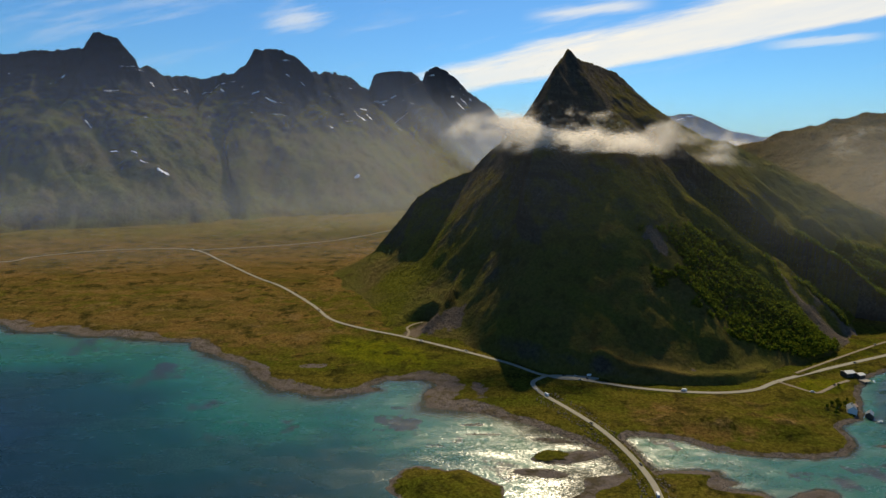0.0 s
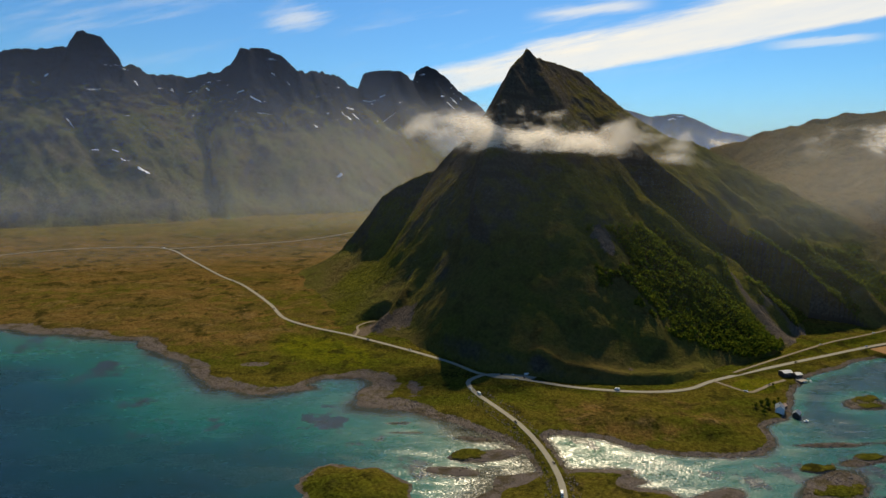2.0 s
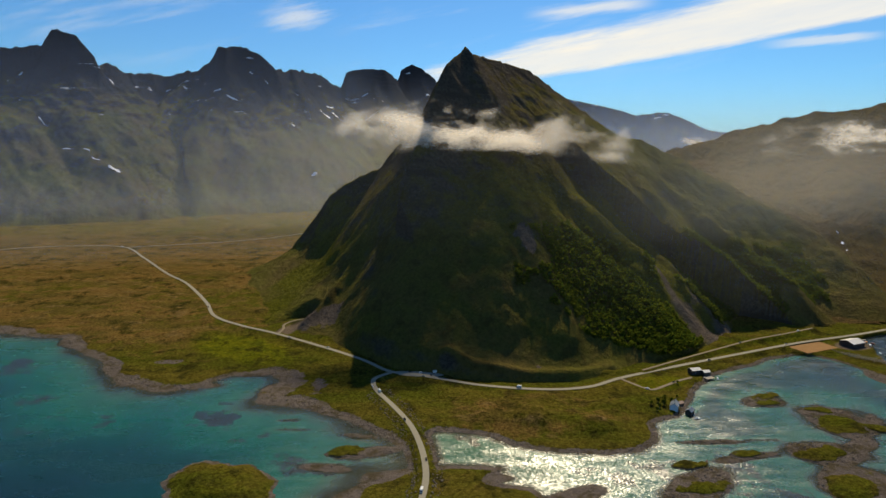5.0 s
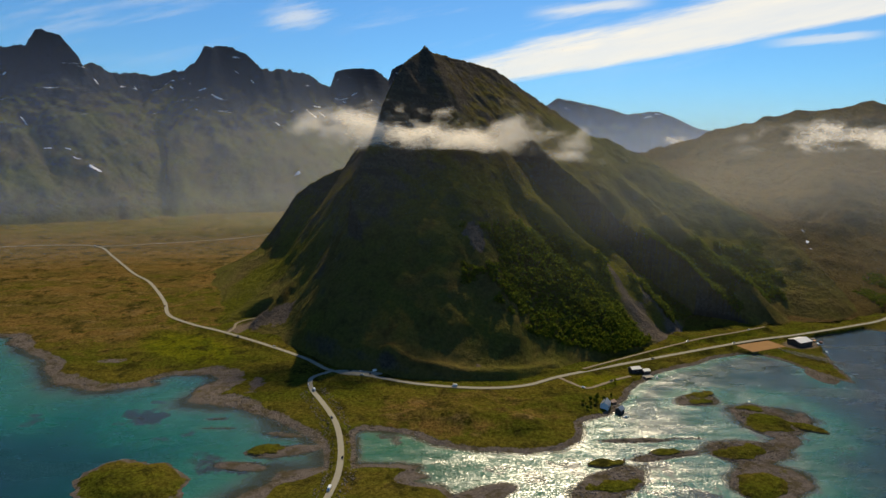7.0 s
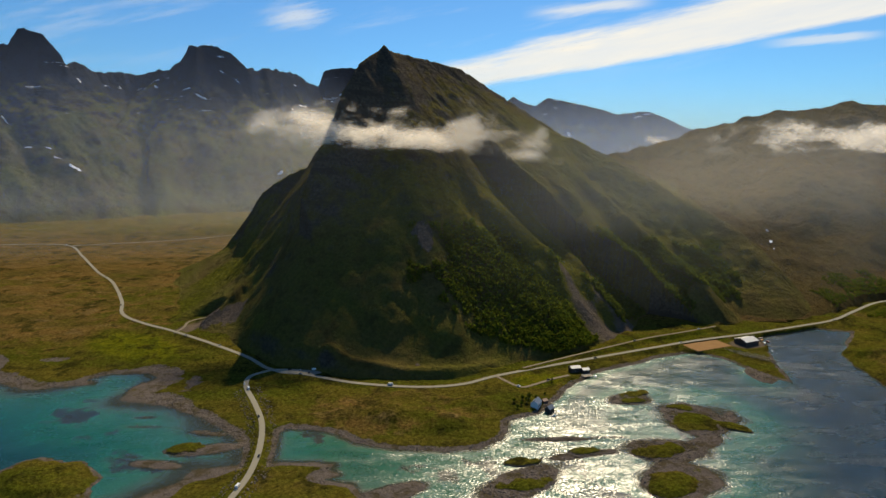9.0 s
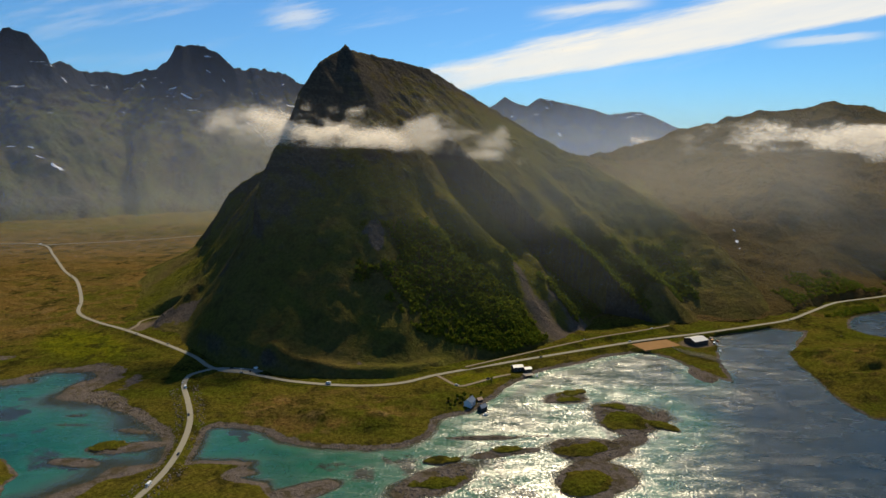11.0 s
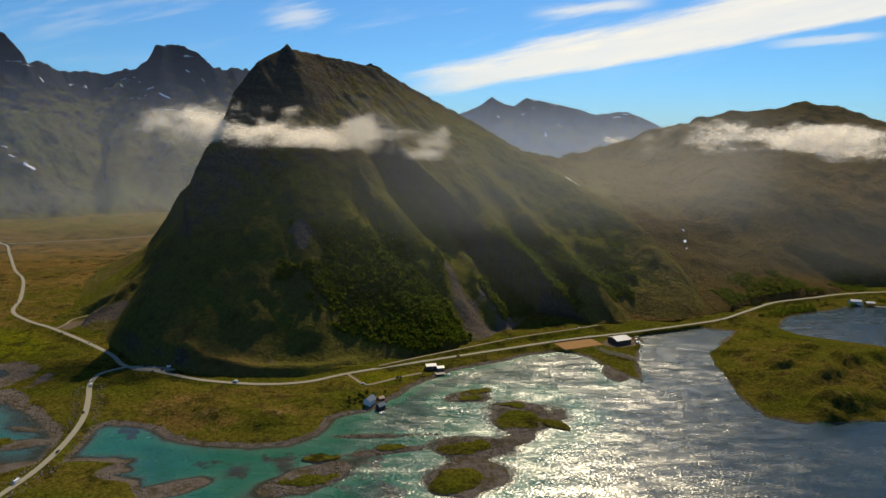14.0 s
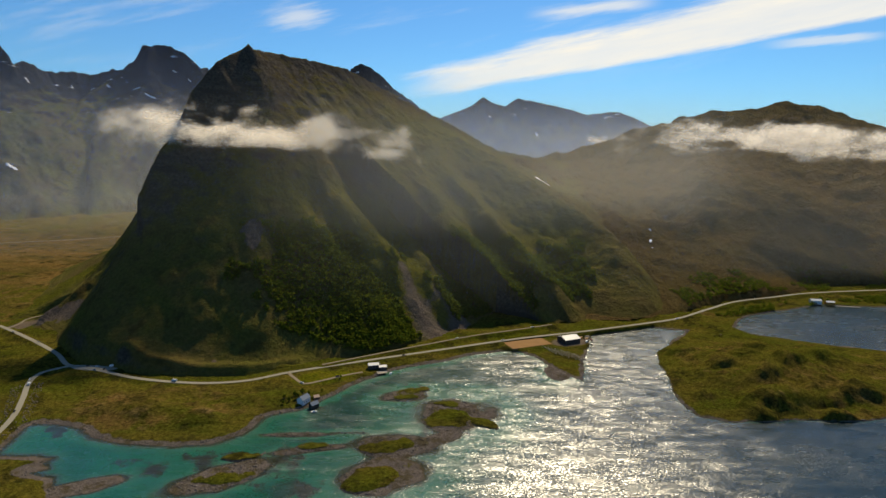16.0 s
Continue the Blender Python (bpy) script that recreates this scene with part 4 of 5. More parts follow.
# ---- snow patches, draped over the slopes ----
def snow_patch(cx, cy, rx, ry, turn, ridges, rough, seed, high):
    """A thin sheet of old snow that follows the rock, with a torn outline."""
    step = max(1.2, min(rx, ry) / 7)
    r = max(rx, ry) * 1.5
    xs = np.arange(cx - r, cx + r, step)
    ys = np.arange(cy - r, cy + r, step)
    gx, gy = np.meshgrid(xs, ys)
    k = blob(gx, gy, cx, cy, rx * 0.8, ry * 0.34, turn * 0.25) + 0.8 * fbm(gx, gy, max(8, min(rx, ry) * 1.5), 4, 2)
    z = (rock_height(gx, gy, ridges, rough, seed, high) if ridges else horn_height(gx, gy)) + 1.5 * rough
    steep = np.hypot(*np.gradient(z, step))
    held = steep < max(1.5, float(np.percentile(steep[k > 0.1], 45)) if (k > 0.1).any() else 9.0)
    whole = (k > 0.1) & held
    kept = np.zeros(whole.shape, bool)
    if whole.any():
        kept.flat[np.argmin(np.where(whole, np.hypot(gx - cx, gy - cy), 1e9))] = True
    for _ in range(400):
        wide = np.pad(kept, 1)
        grown = whole & (wide[1:-1, 1:-1] | wide[2:, 1:-1] | wide[:-2, 1:-1] | wide[1:-1, 2:] | wide[1:-1, :-2])
        if grown.sum() == kept.sum():
            break
        kept = grown
    if kept.sum() < 12:
        kept = k > 0.1
    ob = new("snow_patch", mesh_from_grid("snow_patch", xs - cx, ys - cy, z, keep=kept))
    ob.location = (cx, cy, 0)
    ob.data.materials.append(SNOW)
    return tagged(ob, "patch of old white snow on the rocky slope", "snow patch", "snow patches on the mountains")


for row in ((-1337, 2767, 26, 8, -20), (-1290, 3026, 22, 7, 0), (-1065, 2246, 34, 16, -30), (-1206, 2321, 26, 5, -35), (-1284, 2310, 24, 4, -35), (-1160, 2290, 20, 4, -35), (-1420, 2390, 24, 4, -35), (-1669, 2653, 10, 20, 0)):
    snow_patch(*row, BLOCK_PEAK, 2.2, 3, 700.0)
for row in ((-1237, 3105, 30, 7, 0), (-1120, 3047, 14, 16, 0), (-996, 2999, 60, 9, -10), (-903, 2922, 50, 8, -18), (-823, 2876, 36, 8, -18), (-795, 3078, 12, 10, 0), (-712, 3076, 16, 6, 0),
            (-548, 2907, 16, 10, 0), (-609, 3473, 18, 8, 0), (-433, 3175, 34, 10, -15), (-399, 3266, 26, 12, 0), (-375, 2572, 14, 30, 10), (-1150, 3090, 50, 5, 5)):
    snow_patch(*row, TABLE_PEAK, 2.2, 4, 700.0)
for row in ((-332, 3954, 46, 10, 5), (-266, 3784, 50, 9, 0), (-400, 3930, 30, 8, 0)):
    snow_patch(*row, BACK_PEAKS, 2.2, 5, 700.0)
for row in ((66, 4439, 60, 26, -10), (154, 4569, 60, 22, -20), (129, 4442, 40, 18, 0), (206, 4640, 40, 14, -20)):
    snow_patch(*row, SPIRE, 2.2, 6, 700.0)
for row in ((945, 4638, 26, 14, 0), (1287, 4492, 16, 60, 20), (1879, 4731, 50, 10, 0), (1960, 4755, 40, 8, 0), (1231, 4765, 30, 6, 0)):
    snow_patch(*row, FAR_RANGE, 2.0, 7, 700.0)
snow_patch(820, 1376, 34, 14, -160, None, 1.0, 1, 450.0)
for row in ((1246, 1675, 8, 5, 0), (1035, 1238, 4, 16, 15), (1026, 1205, 4, 14, -10), (1024, 1184, 3, 10, 0)):
    snow_patch(*row, EAST_FELL, 1.5, 2, 600.0)


# ---- things ----
def height_at(x, y):
    """Ground height at plan places (arrays or numbers)."""
    return land_height(np.atleast_1d(np.asarray(x, float)), np.atleast_1d(np.asarray(y, float)))


def link(name, bm, mat, parent=None, label=""):
    me = bpy.data.meshes.new(name)
    bm.to_mesh(me)
    bm.free()
    me.materials.append(mat)
    ob = new(name, me)
    if parent is not None:
        ob.parent = parent
    if label:
        ob["label"] = label
    return ob


part = link


def thing(name, label, category, m, group=""):
    ob = new(name)
    ob.matrix_world = m
    return tagged(ob, label, category, group)


def box(sx, sy, sz, x=0.0, y=0.0, z=0.0, bevel=0.0, bm=None):
    """A block with its base at z, slightly bevelled."""
    bm = bm or bmesh.new()
    made = bmesh.ops.create_cube(bm, size=1, matrix=Matrix.Translation((x, y, z + sz / 2)) @ Matrix.Diagonal((sx, sy, sz, 1)))
    if bevel:
        edges = list({e for v in made["verts"] for e in v.link_edges})
        bmesh.ops.bevel(bm, geom=edges, offset=bevel, segments=2, affect="EDGES", profile=0.6)
    return bm


def prism(profile, length, x=0.0):
    """A solid with the profile (y, z) drawn out along x, centred at x."""
    bm = bmesh.new()
    rows = [[bm.verts.new((x + e * length / 2, y, z)) for y, z in profile] for e in (-1, 1)]
    k = len(profile)
    bm.faces.new(rows[0][::-1]), bm.faces.new(rows[1])
    for i in range(k):
        bm.faces.new((rows[0][i], rows[0][(i + 1) % k], rows[1][(i + 1) % k], rows[1][i]))
    bmesh.ops.recalc_face_normals(bm, faces=bm.faces[:])
    return bm


def roof_slab(length, half, eaves, ridge, side, over=0.4, thick=0.18):
    """One pitch of a gable roof: side is 1 or -1."""
    slope = (ridge - eaves) / half
    y1, z1 = side * (half + over), eaves - slope * over
    return prism([(0, ridge), (y1, z1), (y1, z1 + thick), (0, ridge + thick)], length + 2 * over)


def wheel_mesh(radius, width):
    bm = bmesh.new()
    bmesh.ops.create_cone(bm, cap_ends=True, segments=12, radius1=radius, radius2=radius, depth=width, matrix=Matrix.Rotation(math.pi / 2, 4, "X"))
    return bm


WHITE_WALL = plain("white_boards", (0.62, 0.66, 0.70), 0.6)
BLUE_ROOF = plain("blue_grey_roof", (0.16, 0.19, 0.23), 0.35, 0.0)
DARK_WALL = plain("dark_stained_boards", (0.050, 0.036, 0.028), 0.7)
RED_WALL = plain("rust_red_boards", (0.16, 0.040, 0.025), 0.7)
PALE_ROOF = plain("pale_sheet_roof", (0.74, 0.70, 0.63), 0.35, 0.0, 0.6)
TIMBER = plain("grey_timber", (0.34, 0.29, 0.23), 0.85)
PANE = plain("window_glass", (0.02, 0.025, 0.03), 0.08, 0.0, gloss=0.8)
ORANGE = plain("orange_paint", (0.50, 0.20, 0.03), 0.5)
CAR_WHITE = plain("white_car_paint", (0.75, 0.75, 0.74), 0.22, gloss=0.6)
CAR_DARK = plain("dark_car_paint", (0.025, 0.028, 0.033), 0.22, gloss=0.6)
CAR_SILVER = plain("silver_car_paint", (0.36, 0.37, 0.38), 0.28, 0.4)
CAR_RED = plain("red_car_paint", (0.22, 0.02, 0.018), 0.25, gloss=0.6)
RUBBER = plain("black_rubber", (0.015, 0.015, 0.015), 0.8)
SAND_YARD = plain("sandy_gravel_yard", (0.30, 0.165, 0.065), 0.95, scale=0.12, spread=0.5, gloss=0.1)
def paint_leaves(n):
    tint = n.mix(n.noise(n.place(), 0.06, 4.0), (0.080, 0.112, 0.010), (0.165, 0.170, 0.014))
    tint = n.mix(n.add("ShaderNodeNewGeometry", out=8), tint, (0.045, 0.075, 0.010))
    return n.add("ShaderNodeMixShader", i0=0.5, i1=n.add("ShaderNodeBsdfDiffuse", Color=tint), i2=n.add("ShaderNodeBsdfTranslucent", Color=tint))


LEAVES = material("birch_leaves", paint_leaves)
BARK = plain("birch_bark", (0.25, 0.22, 0.19), 0.9)

# islets: x, y, half length, half width, turn, height
ISLETS = [(14, 440, 44, 27, -8, 6.0), (100, 497, 15, 8, 10, 1.9), (556, 626, 17, 7, 20, 2.2), (549, 607, 13, 5, 5, 1.8), (600, 558, 19, 20, 10, 3.0),
          (597, 590, 16, 6, -15, 1.9), (633, 548, 20, 7, -42, 2.0), (544, 499, 25, 10, 3, 3.2), (532, 443, 20, 14, 25, 3.4), (415, 478, 15, 6, 12, 2.0),
          (408, 441, 22, 11, 10, 2.6), (470, 497, 12, 4, 10, 1.3)]


def islet(cx, cy, rx, ry, turn, top):
    r = max(rx, ry) * 1.7
    xs = ys = np.linspace(-r, r, 76)
    gx, gy = np.meshgrid(xs, ys)
    k = blob(gx + cx, gy + cy, cx, cy, rx * 1.1, ry * 1.15, turn) + 0.8 * fbm(gx + cx, gy + cy, max(14, ry * 1.8), 6, 2)
    z = -1.6 + 3.1 * smooth(k, -0.25, 0.2) + (top - 1.5) * smooth(k, 0.12, 0.75) + 0.5 * smooth(k, 0.0, 0.4) * fbm(gx + cx, gy + cy, 7, 4, 5)
    me = mesh_from_grid("islet", xs, ys, z, keep=z > -1.2, layers={"bog": 0.15 + 0 * z, "green": 0.1 + 0.4 * smooth(k, 0.2, 0.6), "scree": 0 * z})
    me.materials.append(GROUND)
    ob = new("islet", me)
    ob.location = (cx, cy, 0)
    big = "large" if rx > 40 else "small"
    return tagged(ob, f"{big} low islet with grass on top and a stony rim", "islet", "islets in the sound")


for row in ISLETS:
    islet(*row)


# house by the shore: gabled, blue-grey roof, white boards
def gable_house(name, label, category, m, length, half, eaves, ridge, wall, roof, windows, door=True):
    top = thing(name, label, category, m)
    part("wall", prism([(-half, -2.0), (half, -2.0), (half, eaves), (0, ridge), (-half, eaves)], length), wall, top)
    for side in (1, -1):
        part("roof", roof_slab(length, half, eaves, ridge, side), roof, top)
    for x in windows:
        for side in (1, -1):
            w = part("window", box(1.2, 0.10, 1.3, x, side * (half + 0.03), 1.1), PANE, top)
            part("frame", box(1.5, 0.06, 0.14, x, side * (half + 0.06), 2.42), WHITE_WALL, w)
            part("sill", box(1.5, 0.12, 0.12, x, side * (half + 0.06), 0.98), WHITE_WALL, w)
    if door:
        part("door", box(0.08, 1.1, 2.1, length / 2 + 0.03, 0, 0.0), DARK_WALL, top)
    return top


zh = float(height_at(441, 590)[0])
house = gable_house("house", "white wooden house with a blue-grey gable roof by the shore", "house", pose(441, 590, zh, 0, 0, 62), 12.0, 4.2, 4.6, 8.2, WHITE_WALL, BLUE_ROOF, (-3.5, 0.0, 3.5))
part("chimney", box(0.8, 0.8, 2.0, 1.5, 0.6, 7.4, 0.03), STONE, house)
z = float(height_at(454, 582)[0])
gable_house("boathouse", "dark wooden boathouse beside the white house", "boathouse", pose(454, 581, max(z, 1.5), 0, 0, 48), 9.0, 3.2, 2.6, 5.2, DARK_WALL, BLUE_ROOF, ())
z = float(height_at(452, 601)[0])
gable_house("shed", "small shed with a pale orange roof", "shed", pose(452, 602, z, 0, 0, 30), 6.0, 2.6, 2.3, 4.0, DARK_WALL, plain("faded_orange_roof", (0.48, 0.30, 0.20), 0.6), ())

# boathouse pair with a deck on the point
for x, y, turn, l, h, e, r in ((505, 690, 14, 13.0, 4.6, 4.2, 6.0), (517, 686, 14, 9.0, 3.8, 3.2, 4.6)):
    gable_house("boathouse", "dark brown boathouse with a pale roof at the quay", "boathouse", pose(x, y, 3.2, 0, 0, turn), l, h, e, r, DARK_WALL, PALE_ROOF, (-2.0, 2.0))
deck = thing("quay", "pale timber quay on posts beside the boathouses", "quay", pose(517, 676, 0, 0, 0, 20))
for i in range(10):
    part("plank", box(12.0, 0.75, 0.16, 0, -3.8 + i * 0.82, 2.3, 0.02), TIMBER, deck)
for x in (-5.5, 0, 5.5):
    for y in (-3.6, 3.4):
        part("post", box(0.35, 0.35, 4.3, x, y, -2.0, 0.03), TIMBER, deck)


def boat(m, label):
    top = thing("boat", label, "boat", m, "boats along the shore")
    bm = bmesh.new()
    rings = []
    for x, w, keel, rail in ((-3.2, 0.9, 0.1, 1.0), (-1.6, 1.15, -0.1, 0.95), (0.3, 1.2, -0.15, 1.0), (2.0, 0.85, -0.05, 1.2), (3.4, 0.06, 0.5, 1.5)):
        rings.append([bm.verts.new(v) for v in ((x, w, rail), (x, w * 0.75, keel + 0.25), (x, 0, keel), (x, -w * 0.75, keel + 0.25), (x, -w, rail))])
    for a, b in zip(rings, rings[1:]):
        for i in range(4):
            bm.faces.new((a[i], a[i + 1], b[i + 1], b[i]))
        bm.faces.new((a[0], b[0], b[4], a[4]))
    bm.faces.new(rings[0])
    bmesh.ops.recalc_face_normals(bm, faces=bm.faces[:])
    part("hull", bm, CAR_WHITE, top)
    cabin = part("cabin", box(1.9, 1.5, 1.3, -0.2, 0, 0.95, 0.15), CAR_WHITE, top)
    part("window", box(0.08, 1.2, 0.5, 0.78, 0, 1.55), PANE, cabin)
    return top


boat(pose(457, 569, 0.1, 0, 0, 12), "white motor boat moored by the house")
boat(pose(528, 676, 0.1, 0, 0, 70), "small white boat moored at the quay")
boat(pose(797, 770, 0.1, 0, 0, 80), "white motor boat moored below the barn")

# barn with its yard
barn = gable_house("barn", "large dark brown barn with a pale metal roof", "barn", pose(772, 792, 4.2, 0, 0, 24), 25.0, 10.0, 6.2, 9.4, DARK_WALL, PALE_ROOF, ())
for x in (-7.0, 0.0, 7.0):
    part("gate", box(4.0, 0.12, 4.2, x, -8.55, 0.0), RED_WALL, barn)
yard = thing("yard", "bare sandy gravel yard beside the barn", "yard", pose(712, 783, 4.15, 0, 0, 22))
part("surface", prism([(-15, -1.5), (15, -1.5), (14.4, 0.35), (-14.4, 0.35)], 62.0), SAND_YARD, yard)
for i, (x, y, turn, mat) in enumerate(((792, 806, 20, ORANGE), (800, 803, 32, ORANGE), (786, 812, 18, WHITE_WALL), (806, 797, 100, RED_WALL), (797, 790, 60, WHITE_WALL), (803, 812, 10, TIMBER))):
    crate = thing("container", "orange steel container by the barn" if mat is ORANGE else "storage container standing by the barn", "container", pose(x, y, 3.8, 0, 0, turn), "containers by the barn")
    part("body", box(6.0, 2.4, 2.5, 0, 0, 0.1, 0.05), mat, crate)
    part("door", box(0.08, 2.2, 2.2, 3.03, 0, 0.25), mat, crate)
    for k in (-2.9, 2.9):
        part("corner_post", box(0.2, 2.5, 2.6, k, 0, 0.06, 0.02), TIMBER, crate)
# drying racks on the grass below the barn
for i in range(6):
    rack = thing("drying_rack", "long wooden fish-drying rack on the grass", "rack", pose(738 + i * 7.5, 757 - i * 6.0, 2.0, 0, 0, 115), "drying racks below the barn")
    for k in range(5):
        part("trestle", prism([(-1.5, -0.6), (-1.3, -0.6), (0.1, 3.0), (1.3, -0.6), (1.5, -0.6), (0.15, 3.4), (-0.15, 3.4)], 0.2, -16 + k * 8), TIMBER, rack)
    for y, zz in ((0.0, 3.4), (-0.75, 1.9), (0.75, 1.9)):
        part("rail", box(34, 0.2, 0.2, 0, y, zz), TIMBER, rack)

# far harbour sheds
gable_house("shed", "white harbour shed across the bay", "shed", pose(1268, 1022, 3.5, 0, 0, -10), 18.0, 5.0, 4.5, 7.0, WHITE_WALL, PALE_ROOF, (-4, 4))
gable_house("shed", "orange harbour shed across the bay", "shed", pose(1290, 1016, 3.0, 0, 0, -10), 14.0, 4.5, 3.5, 5.5, ORANGE, PALE_ROOF, ())
jetty = thing("jetty", "long timber jetty reaching into the bay", "jetty", pose(1312, 1003, 0, 0, 0, -12))
part("deck", box(44, 3.0, 0.3, 0, 0, 1.6), TIMBER, jetty)
for k in range(6):
    part("post", box(0.35, 0.35, 4.0, -20 + k * 8, 0, -2.2), TIMBER, jetty)


# ---- vehicles ----
def vehicle(label, category, mat, van=False):
    top = thing("camper_van" if van else "car", label, category, Matrix.Identity(4), "vehicles on the roads")
    l, w, h = (6.2, 2.2, 2.7) if van else (4.5, 1.8, 1.5)
    if van:
        part("body", prism([(-w / 2, 0.4), (w / 2, 0.4), (w / 2, h - 0.15), (w / 2 - 0.15, h), (-w / 2 + 0.15, h), (-w / 2, h - 0.15)], l - 1.3, -0.65), mat, top)
        bm = bmesh.new()
        pts = [(l / 2, 0.4), (l / 2, 1.0), (l / 2 - 0.9, 1.9), (l / 2 - 1.35, 2.0), (l / 2 - 1.35, 0.4)]
        a, b = ([bm.verts.new((x, s * w * 0.46, z)) for x, z in pts] for s in (-1, 1))
        bm.faces.new(a), bm.faces.new(b[::-1])
        for i in range(5):
            bm.faces.new((a[i], b[i], b[(i + 1) % 5], a[(i + 1) % 5]))
        bmesh.ops.recalc_face_normals(bm, faces=bm.faces[:])
        part("cab", bm, mat, top)
        part("windscreen", box(0.06, w * 0.8, 0.9, 0, 0, -0.45), PANE, top).matrix_local = pose(l / 2 - 0.42, 0, 1.47, 0, -45, 0)
    else:
        part("body", box(l, w, 0.65, 0, 0, 0.35, 0.14), mat, top)
        bm = bmesh.new()
        lower = [bm.verts.new(v) for v in ((1.05, -0.82, 0.95), (1.05, 0.82, 0.95), (-1.95, 0.82, 0.95), (-1.95, -0.82, 0.95))]
        upper = [bm.verts.new(v) for v in ((0.35, -0.66, h), (0.35, 0.66, h), (-1.45, 0.66, h), (-1.45, -0.66, h))]
        bm.faces.new(upper)
        for i in range(4):
            bm.faces.new((lower[i], lower[(i + 1) % 4], upper[(i + 1) % 4], upper[i]))
        bmesh.ops.recalc_face_normals(bm, faces=bm.faces[:])
        cabin = part("cabin", bm, PANE, top, "dark glazed cabin")
        part("roof", box(1.75, 1.3, 0.06, -0.55, 0, h - 0.01, 0.02), mat, cabin)
    for x in (-l * 0.3, l * 0.3):
        for y in (-w / 2 + 0.08, w / 2 - 0.08):
            wh = part("wheel", wheel_mesh(0.34, 0.24), RUBBER, top)
            wh.location = (x, y, 0.34)
    for y in (-w * 0.36, w * 0.36):
        part("headlight", box(0.06, 0.3, 0.18, l / 2 + 0.01, y, 0.66), WHITE_WALL, top)
    return top


def on_road(line, share, side, lift=0.06):
    """A pose on the right or left lane of a road at a share of its length."""
    pts = np.array(curve_line(line))
    run = np.concatenate([[0], np.cumsum(np.hypot(*np.diff(pts[:, :2], axis=0).T))])
    d = share * run[-1]
    x, y, z = (np.interp(d, run, pts[:, i]) for i in range(3))
    x2, y2 = (np.interp(d + 2, run, pts[:, i]) for i in range(2))
    turn = math.atan2(y2 - y, x2 - x)
    return pose(x - math.sin(turn) * side, y + math.cos(turn) * side, z + lift, 0, 0, math.degrees(turn) + (180 if side > 0 else 0))


kinds = [vehicle("white hatchback car on the asphalt road", "car", CAR_WHITE), vehicle("dark estate car on the asphalt road", "car", CAR_DARK),
         vehicle("silver saloon car on the asphalt road", "car", CAR_SILVER), vehicle("white camper van on the asphalt road", "camper van", CAR_WHITE, True)]
stands = [on_road(CAUSEWAY_ROAD, 0.13, -1.6), on_road(CAUSEWAY_ROAD, 0.36, -1.6), on_road(MAIN_ROAD, 0.715, 1.6), on_road(CAUSEWAY_ROAD, 0.17, 1.6)]
for k, m in zip(kinds, stands):
    k.matrix_world = m
for i, (line, share, side) in enumerate(((MAIN_ROAD, 0.40, -1.6), (MAIN_ROAD, 0.545, -1.6), (MAIN_ROAD, 0.595, 1.6), (MAIN_ROAD, 0.62, -1.6), (MAIN_ROAD, 0.765, -1.6), (MAIN_ROAD, 0.80, 1.6),
                                         (MAIN_ROAD, 0.885, -1.6), (MAIN_ROAD, 0.93, 1.6), (EAST_ROAD, 0.12, -1.6), (CAUSEWAY_ROAD, 0.56, 1.6), (CAUSEWAY_ROAD, 0.68, -1.6),
                                         (SIDE_TRACK, 0.33, 0.0), (SIDE_TRACK, 0.72, 0.0), (UPPER_TRACK, 0.55, 0.0), (UPPER_TRACK, 0.9, 0.0))):
    copy_thing(kinds[(i * 7 + 1) % 3 if i % 5 else 3], on_road(line, share, side))
for i, (x, y, turn) in enumerate(((150, 682, 20), (163, 680, 24), (181, 681, 15), (176, 672, 100), (-30, 802, -30))):
    copy_thing(kinds[(1, 0, 3, 1, 2)[i]], pose(x, y, 4.75 if x > 0 else 8.2, 0, 0, turn))

# gravel parking at the junction
lot = thing("parking_lot", "grey gravel parking place at the road junction", "parking lot", pose(160, 676, 4.68, 0, 0, -8))
bm = bmesh.new()
ring = [bm.verts.new((math.cos(a) * 30 * (1 + 0.1 * math.sin(3 * a)), math.sin(a) * 9 * (1 + 0.12 * math.cos(2 * a)), 0.06)) for a in np.arange(36) * math.pi / 18]
bm.faces.new(ring)
low = [bm.verts.new((v.co.x * 1.03, v.co.y * 1.03, -0.4)) for v in ring]
for i in range(36):
    bm.faces.new((ring[i], low[i], low[(i + 1) % 36], ring[(i + 1) % 36]))
part("surface", bm, ASPHALT, lot)


# ---- boulders, shrubs and woods ----
def lump(rng, flat=0.7):
    """A rough boulder or bush shape: points and triangles of a jittered ball of radius 1."""
    bm = bmesh.new()
    bmesh.ops.create_icosphere(bm, subdivisions=1, radius=1)
    co = np.array([v.co[:] for v in bm.verts])
    co = co * (1 + 0.28 * rng.standard_normal((len(co), 1)))
    co[:, 2] *= flat
    tri = np.array([[v.index for v in f.verts] for f in bm.faces])
    bm.free()
    return co, tri


